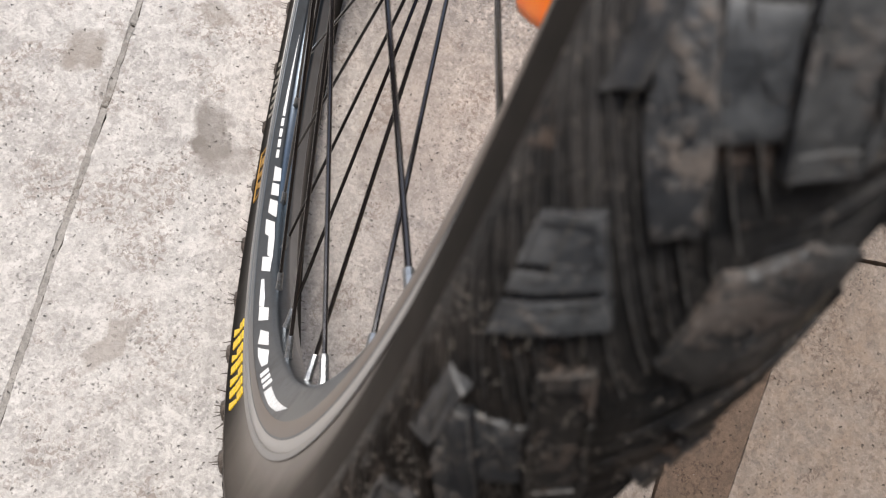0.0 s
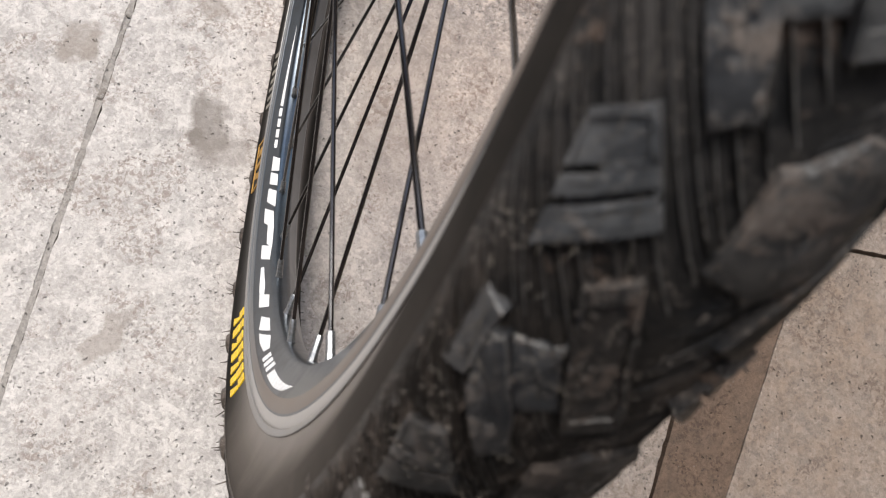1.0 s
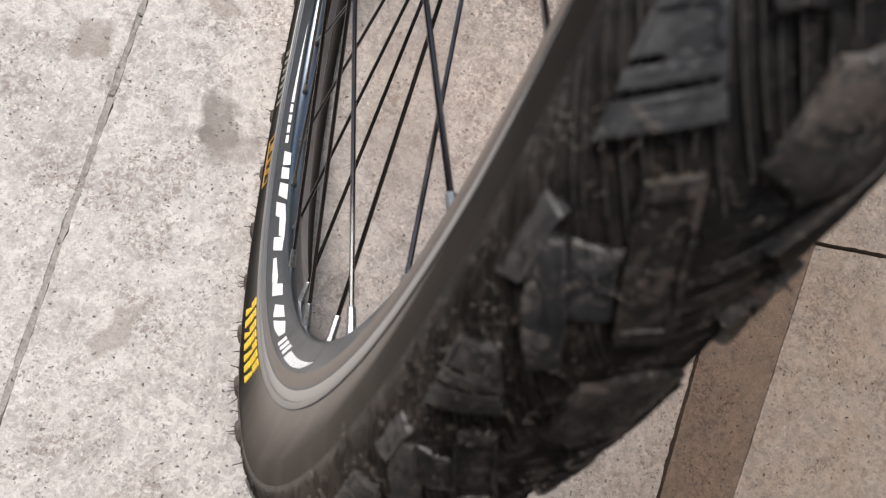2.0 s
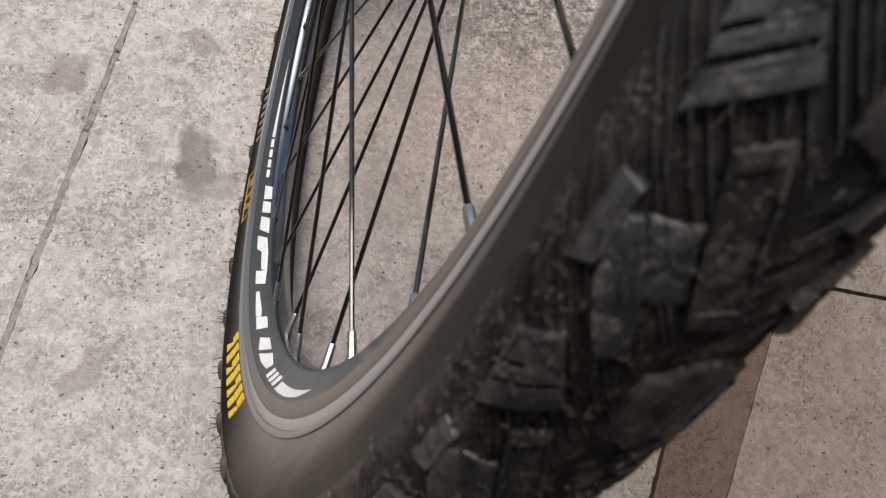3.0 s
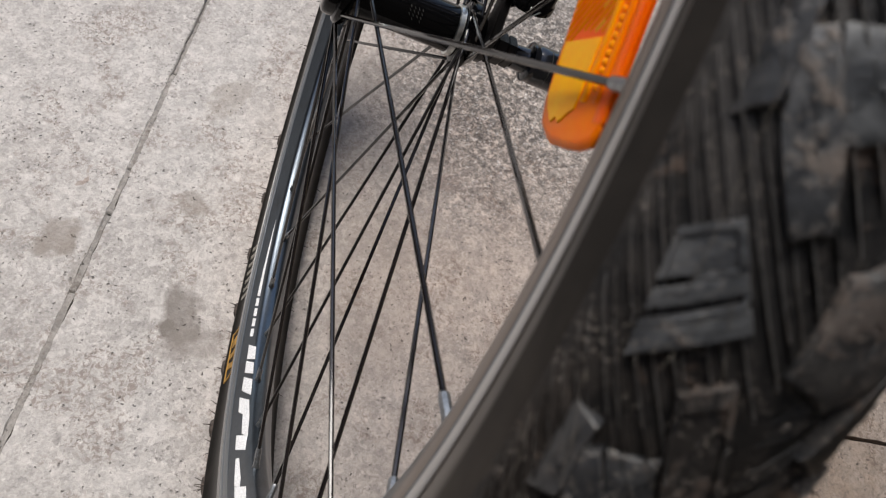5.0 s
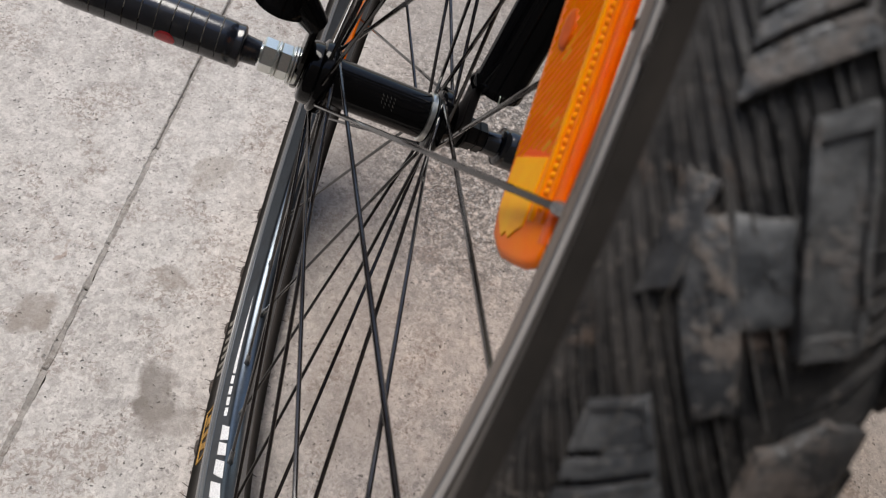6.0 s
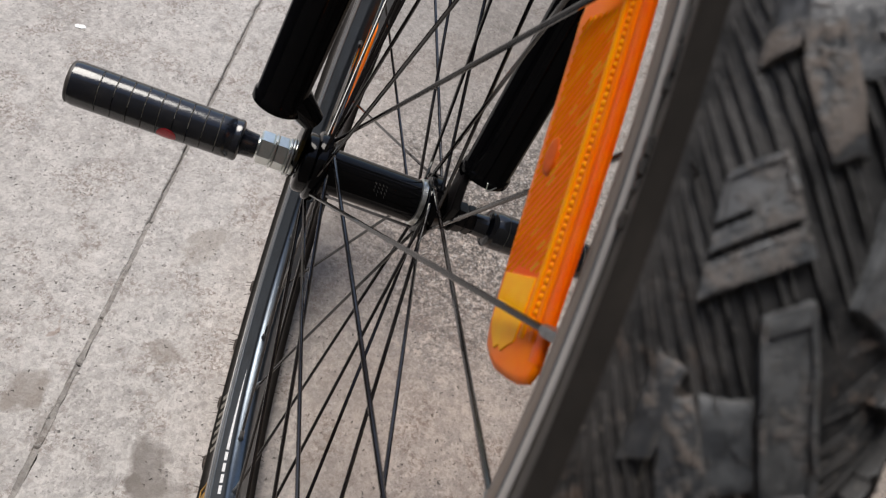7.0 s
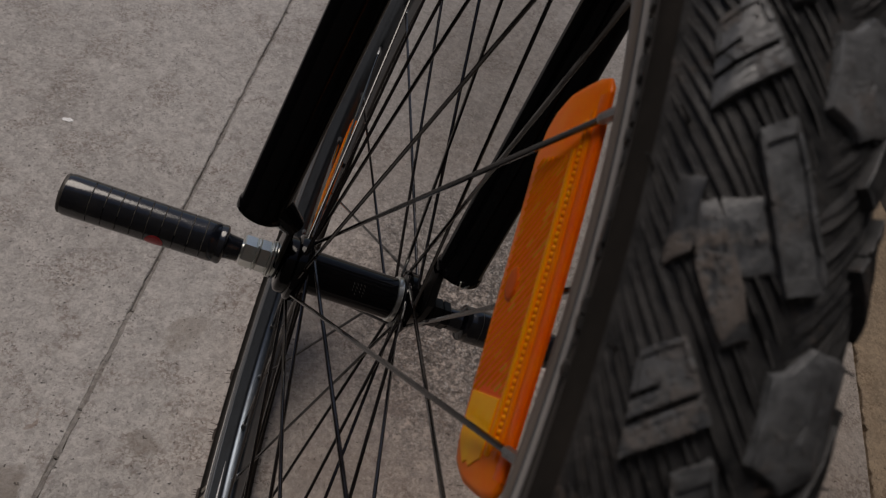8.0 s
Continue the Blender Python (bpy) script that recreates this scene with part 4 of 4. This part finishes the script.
def spokes():
    for i in range(36):
        a = SPOKE_START + 10 * i
        left, sign = i % 2 == 0, SPOKE_SIGN[i % 4]
        ha = radians(a + 60 * sign)
        a = radians(a)
        flange = FLANGE_L if left else FLANGE_R
        out = -0.0026 if sign * (1 if left else -1) > 0 else 0.0026
        head = MID + Vector((flange - out, FLANGE_RADIUS * math.cos(ha), FLANGE_RADIUS * math.sin(ha)))
        elbow = MID + Vector((flange + out, FLANGE_RADIUS * math.cos(ha), FLANGE_RADIUS * math.sin(ha)))
        rx = 0.001 + (-0.0012 if left else 0.0012)
        rim_end = Vector((rx, 0.2632 * math.cos(a), 0.2632 * math.sin(a)))
        d = (rim_end - elbow).normalized()
        bm = tube(bmesh.new(), [head, elbow - Vector((out * 0.3, 0, 0)), elbow + d * 0.001, rim_end - d * 0.006], [0.001] * 4, 8)
        tube(bm, [head - Vector((out * 0.25, 0, 0)), head], [0.0012, 0.0018], 8)
        sp = part("spoke", bm, M_SPOKE, bicycle)
        nip = tube(bmesh.new(), [rim_end - d * 0.0112, rim_end - d * 0.0104, rim_end - d * 0.003, rim_end + d * 0.001], [0.0014, 0.0017, 0.0018, 0.0024], 8)
        part("nipple", nip, M_NIPPLE, sp, "silver spoke nipple")


spokes()


def reflector(a_mid, x_face):
    """An amber bar clipped to the spokes: straight inner edge, bowed outer edge, a facetted panel, a ridge of beads and a side lip."""
    q = radians(a_mid)
    out = Vector((0, math.cos(q), math.sin(q)))
    along = Vector((0, -math.sin(q), math.cos(q)))

    def at(u, v, h):
        return out * (0.2125 + (v - 0.2235) * 1.34) + along * (u * 1.06) + Vector((x_face - h, 0, 0))

    half = 0.0560

    def bow(u, r):
        return r - 0.0018 * (u / half) ** 2

    def strip(name, u0, u1, r0, r1, low, high, material, label=""):
        """A strip that follows the bowed outer edge."""
        us = [u0 + (u1 - u0) * k / 20 for k in range(21)]
        bm = bmesh.new()
        rows = []
        for u in us:
            rows.append([bm.verts.new(at(u, bow(u, r), h)) for r, h in ((r0, low), (r0, high - 0.0003), (r0 + 0.0004, high), (r1 - 0.0004, high), (r1, high - 0.0003), (r1, low))])
        for p, q in zip(rows, rows[1:]):
            for j in range(5):
                bm.faces.new((p[j], p[j + 1], q[j + 1], q[j]))
        for row in (rows[0], rows[-1]):
            bm.faces.new(row)
        bmesh.ops.recalc_face_normals(bm, faces=bm.faces)
        return part(name, bm, material, ob, label)

    inner = [(half - 0.0006, 0.2320), (half - 0.0022, 0.2290), (half - 0.0044, 0.2262), (half - 0.009, 0.2247), (half - 0.018, 0.2240)]
    outer = [(u, bow(u, 0.2505)) for u in [-half + 0.0045 + (2 * half - 0.009) * k / 20 for k in range(21)]]
    outline = [(-u, v - d) for (u, v), d in zip(inner[::-1], (0.0022, 0.0010, -0.0002, -0.0004, 0.0))] + [(-half, 0.2385), (-half, 0.2430), (-half + 0.0012, 0.2470)] + outer + [(half - 0.0012, 0.2470), (half, 0.2430), (half, 0.2385)] + inner
    n = len(outline)
    cv = 0.2375
    bm = bmesh.new()
    rings = []
    for h, k in ((0.0002, 1.0), (0.0009, 1.0), (0.0016, 0.985), (0.0018, 0.96)):
        rings.append([bm.verts.new(at(u * k, cv + (v - cv) * k, h)) for u, v in outline])
    for x, y in zip(rings, rings[1:]):
        for j in range(n):
            bm.faces.new((x[j], x[(j + 1) % n], y[(j + 1) % n], y[j]))
    bm.faces.new(rings[-1])
    bm.faces.new(rings[0][::-1])
    bmesh.ops.recalc_face_normals(bm, faces=bm.faces)
    ob = part("reflector", bm, M_AMBER_DEEP, bicycle, "amber plastic spoke reflector")
    # an added plate whose deep colour paints the shade between the ridges
    bm = bmesh.new()
    prism_top(bm, finer([(-0.0348, 0.2252), (0.0314, 0.2252), (0.0314, 0.2406), (-0.0348, 0.2406)], 6), at, 0.0010, 0.00188, 0.0)
    bmesh.ops.recalc_face_normals(bm, faces=bm.faces)
    part("valley_shade_plate", bm, M_VALLEY_SHADE, ob, "deep orange plate painting the shade between the ridges", smooth=False)
    # the facetted panel: slanting ridges, notched into facets
    bm = bmesh.new()
    rnd = random.Random(4)
    for k in range(34):
        for j in range(7):
            v0, v1 = 0.2252 + 0.0022 * j, 0.2252 + 0.0022 * (j + 1)
            u = -0.0345 + 0.0026 * k
            lean = -0.0023
            a, b = u + lean * j, u + lean * (j + 1)
            if not -0.0348 < a < 0.0308:
                continue
            tall = 0.00235 + rnd.uniform(-0.00005, 0.00012)
            p = [at(a, v0, 0.00185), at(a + 0.0014, v0, 0.00185), at(b + 0.0014, v1, 0.00185), at(b, v1, 0.00185)]
            p = [bm.verts.new(q) for q in p]
            t0, t1 = bm.verts.new(at(a + 0.0007, v0, tall)), bm.verts.new(at(b + 0.0007, v1, tall))
            for f in ((p[0], p[1], t0), (p[1], p[2], t1, t0), (p[2], p[3], t1), (p[3], p[0], t0, t1)):
                bm.faces.new(f)
    bmesh.ops.recalc_face_normals(bm, faces=bm.faces)
    tagged(part("facet_panel", bm, M_CELLS, ob, "facetted orange panel", smooth=False), kind="stuff")
    strip("lip", -0.050, 0.050, 0.2468, 0.2508, 0.0004, 0.0019, M_LIP, "deep orange outer lip")
    strip("outer_strip", -0.046, 0.046, 0.2450, 0.2468, 0.0010, 0.0023, M_ORANGE)
    # clear window at one end, ragged-edged; its bright yellow paints light thrown back
    bm = bmesh.new()
    poly = [(0.0318, 0.2258), (0.0440, 0.2260), (0.0475, 0.2275), (0.0508, 0.2306), (0.0495, 0.2322), (0.0508, 0.2338), (0.0490, 0.2358), (0.0475, 0.2382), (0.0318, 0.2393)]
    prism_top(bm, poly, at, 0.0005, 0.0022, 0.02)
    bmesh.ops.recalc_face_normals(bm, faces=bm.faces)
    part("end_window", bm, M_AMBER, ob, "clear yellow end of the reflector", smooth=False)
    # ridge of small beads
    bm = bmesh.new()
    for k in range(48):
        u = -0.0430 + 0.00183 * k
        v = bow(u, 0.2444)
        tube(bm, [at(u, v, 0.0016), at(u, v, 0.0023), at(u, v, 0.0028)], [0.00092, 0.0009, 0.0004], 6)
    tagged(part("bead_ridge", bm, M_BEADS, ob, "row of small bright beads"), kind="stuff")
    strip("inner_line", -0.036, 0.046, 0.2408, 0.2426, 0.0010, 0.0025, M_BEADS, "bright moulded line")
    # the round boss of the fixing, dark through the plastic
    bm = bmesh.new()
    prism_top(bm, [(0.0013 + 0.0056 * math.cos(t), 0.2299 + 0.0030 * math.sin(t)) for t in (k * math.pi / 10 for k in range(20))], at, 0.0015, 0.0027, 0.4)
    bmesh.ops.recalc_face_normals(bm, faces=bm.faces)
    part("boss", bm, M_BOSS, ob, "dark round boss of the fixing")
    for u in (-0.02, 0.018):
        part("clip", tube(bmesh.new(), [at(u, 0.2370, 0.0004), at(u, 0.2370, -0.0050)], 0.0022, 10), M_DULL, ob, "small dark clip")
    return ob


reflector(124.6, 0.0018)
reflector(327.0, 0.0030)


def fork_leg(low, high, r, s):
    low, high = Vector(low), Vector(high)
    d = (high - low).normalized()
    top = low + d * 0.42
    bm = tube(bmesh.new(), [low - d * 0.0012, low, low + d * 0.0008, low + d * 0.0045, low + d * 0.0052, low + d * 0.006, top],
              [r * 0.55, r * 0.96, r * 1.07, r * 1.07, r * 1.04, r, r], 48)
    leg = part("fork_leg", bm, M_BLACK, bicycle, "gloss black fork leg")
    # the dropout: a thick plate from the leg's foot down round the axle
    x0, x1 = (-0.0448, -0.0412) if s < 0 else (0.0440, 0.0488)
    base = low + d * 0.004
    wide = 0.0020 if s < 0 else 0.0068
    outline = [(base.y - wide, base.z - 0.003), (base.y + wide, base.z - 0.004), (0.0098, 0.010), (0.0108, 0.0), (0.0088, -0.0085), (0.0035, -0.0125), (-0.0040, -0.0140),
               (-0.0078, -0.0120), (-0.0104, -0.0065), (-0.0110, 0.003), (-0.0100, 0.012)]
    bm = bmesh.new()
    rings = []
    for x, k in ((x0, 0.94), (x0 + 0.0008, 1.0), (x1 - 0.0008, 1.0), (x1, 0.94)):
        rings.append([bm.verts.new((x, y * k, z * k)) for y, z in outline])
    for p, q in zip(rings, rings[1:]):
        for j in range(len(outline)):
            i = (j + 1) % len(outline)
            bm.faces.new((p[j], p[i], q[i], q[j]))
    bm.faces.new(rings[0][::-1])
    bm.faces.new(rings[-1])
    bmesh.ops.recalc_face_normals(bm, faces=bm.faces)
    part("dropout", bm, M_BLACK if s < 0 else M_DULL, leg, "thick black dropout plate")
    # the neck that joins plate and leg
    inner = Vector(((x0 + x1) / 2, base.y, base.z + 0.003))
    part("foot", tube(bmesh.new(), [inner + Vector((0, 0, -0.010)), inner.lerp(base, 0.5), base + d * 0.004], [0.0062, 0.0082, 0.0096], 20), M_BLACK, leg)
    return leg


fork_leg((-0.0615, -0.0032, 0.0335), (-0.0560, 0.0315, 0.1520), 0.0120, -1)
right_leg = fork_leg((0.0570, 0.0105, 0.0235), (0.0545, 0.0570, 0.1720), 0.0136, 1)
# bright scratches at the foot of the leg
for y, z, dy, dz in ((0.0015, 0.0300, 0.0035, 0.0045), (0.0030, 0.0285, -0.002, 0.0065), (0.0050, 0.0275, 0.004, 0.003)):
    part("scratch", tube(bmesh.new(), [(0.0562, y - 0.0075, z), (0.0560 + dy, y - 0.0074 + dy * 0.2, z + dz)], 0.00035, 6), M_STEEL, right_leg, "bare metal scratch")


def peg(s):
    prof = [(0.0630, 0.0045), (0.0635, 0.0070), (0.0700, 0.0075), (0.0712, 0.0078), (0.0718, 0.0108), (0.0728, 0.0119), (0.0745, 0.0119), (0.0750, 0.0116), (0.0765, 0.0116), (0.0770, 0.0119)]
    for k in range(9):
        x = 0.083 + 0.0072 * k
        prof += [(x, 0.0119), (x + 0.0003, 0.0116), (x + 0.0006, 0.0119)]
    prof += [(0.1520, 0.0119), (0.1545, 0.0112)]
    ob = part("peg", lathe([(s * x, r) for x, r in prof], 48, closed=False), M_PEG, bicycle, "scuffed black ribbed foot peg")
    ob.location, ob.scale = MID * 1.25, (1, 0.93, 0.93)
    cap = [(0.1538, 0.0114), (0.1548, 0.0113), (0.1556, 0.0104), (0.1560, 0.0085), (0.1562, 0.0)]
    part("end_cap", lathe([(s * x, r) for x, r in cap], 40, closed=False), M_CAP, ob, "dull worn end cap")
    for k in range(9):
        x = s * (0.0833 + 0.0072 * k)
        part("scuff_ring", lathe([(x - 0.00014, 0.0117), (x, 0.011985), (x + 0.00014, 0.0117)], 40, 52 + 11 * (k % 3), 172 - 13 * (k % 4)), M_GREY, ob, "thin bare-metal scuff line")
    return ob


peg_l = peg(-1)
peg(1)


def sticker():
    bm = bmesh.new()
    ring = [(math.cos(t), math.sin(t)) for t in (k * math.pi / 12 for k in range(24))]
    prism_top(bm, ring, lambda u, v, h: (-0.1065 + 0.0048 * u, (0.0119 + h) * math.cos(radians(190) + 0.42 * v), (0.0119 + h) * math.sin(radians(190) + 0.42 * v)), -0.0001, 0.0002, 0.02)
    part("sticker", bm, M_RED, peg_l, "round red sticker")


sticker()


def nut(x, length, r, sides, name, label, material):
    bm = tube(bmesh.new(), [(x, 0, 0), (x + length * 0.12, 0, 0), (x + length * 0.88, 0, 0), (x + length, 0, 0)], [r * 0.92, r, r, r * 0.92], sides)
    part(name, bm, material, bicycle, label, smooth=sides > 8).location = MID


for x, length, r, sides, name, label in (
        (-0.0625, 0.0072, 0.0088, 6, "axle_nut", "bright zinc axle nut"), (-0.0553, 0.0012, 0.0095, 32, "washer", "zinc washer"), (-0.0540, 0.0062, 0.0090, 6, "axle_nut", "bright zinc axle nut"),
        (-0.0478, 0.0012, 0.0100, 32, "washer", "zinc washer"), (-0.0464, 0.0012, 0.0104, 32, "washer", "zinc washer"), (-0.0450, 0.0022, 0.0092, 32, "washer", "zinc washer"),
        (0.0495, 0.0014, 0.0098, 32, "washer", "dull dark washer"), (0.0512, 0.0065, 0.0088, 6, "axle_nut", "dull dark axle nut"), (0.0580, 0.0050, 0.0085, 6, "axle_nut", "dull dark axle nut")):
    nut(x, length, r, sides, name, label, M_STEEL if x < 0 else M_DULL)
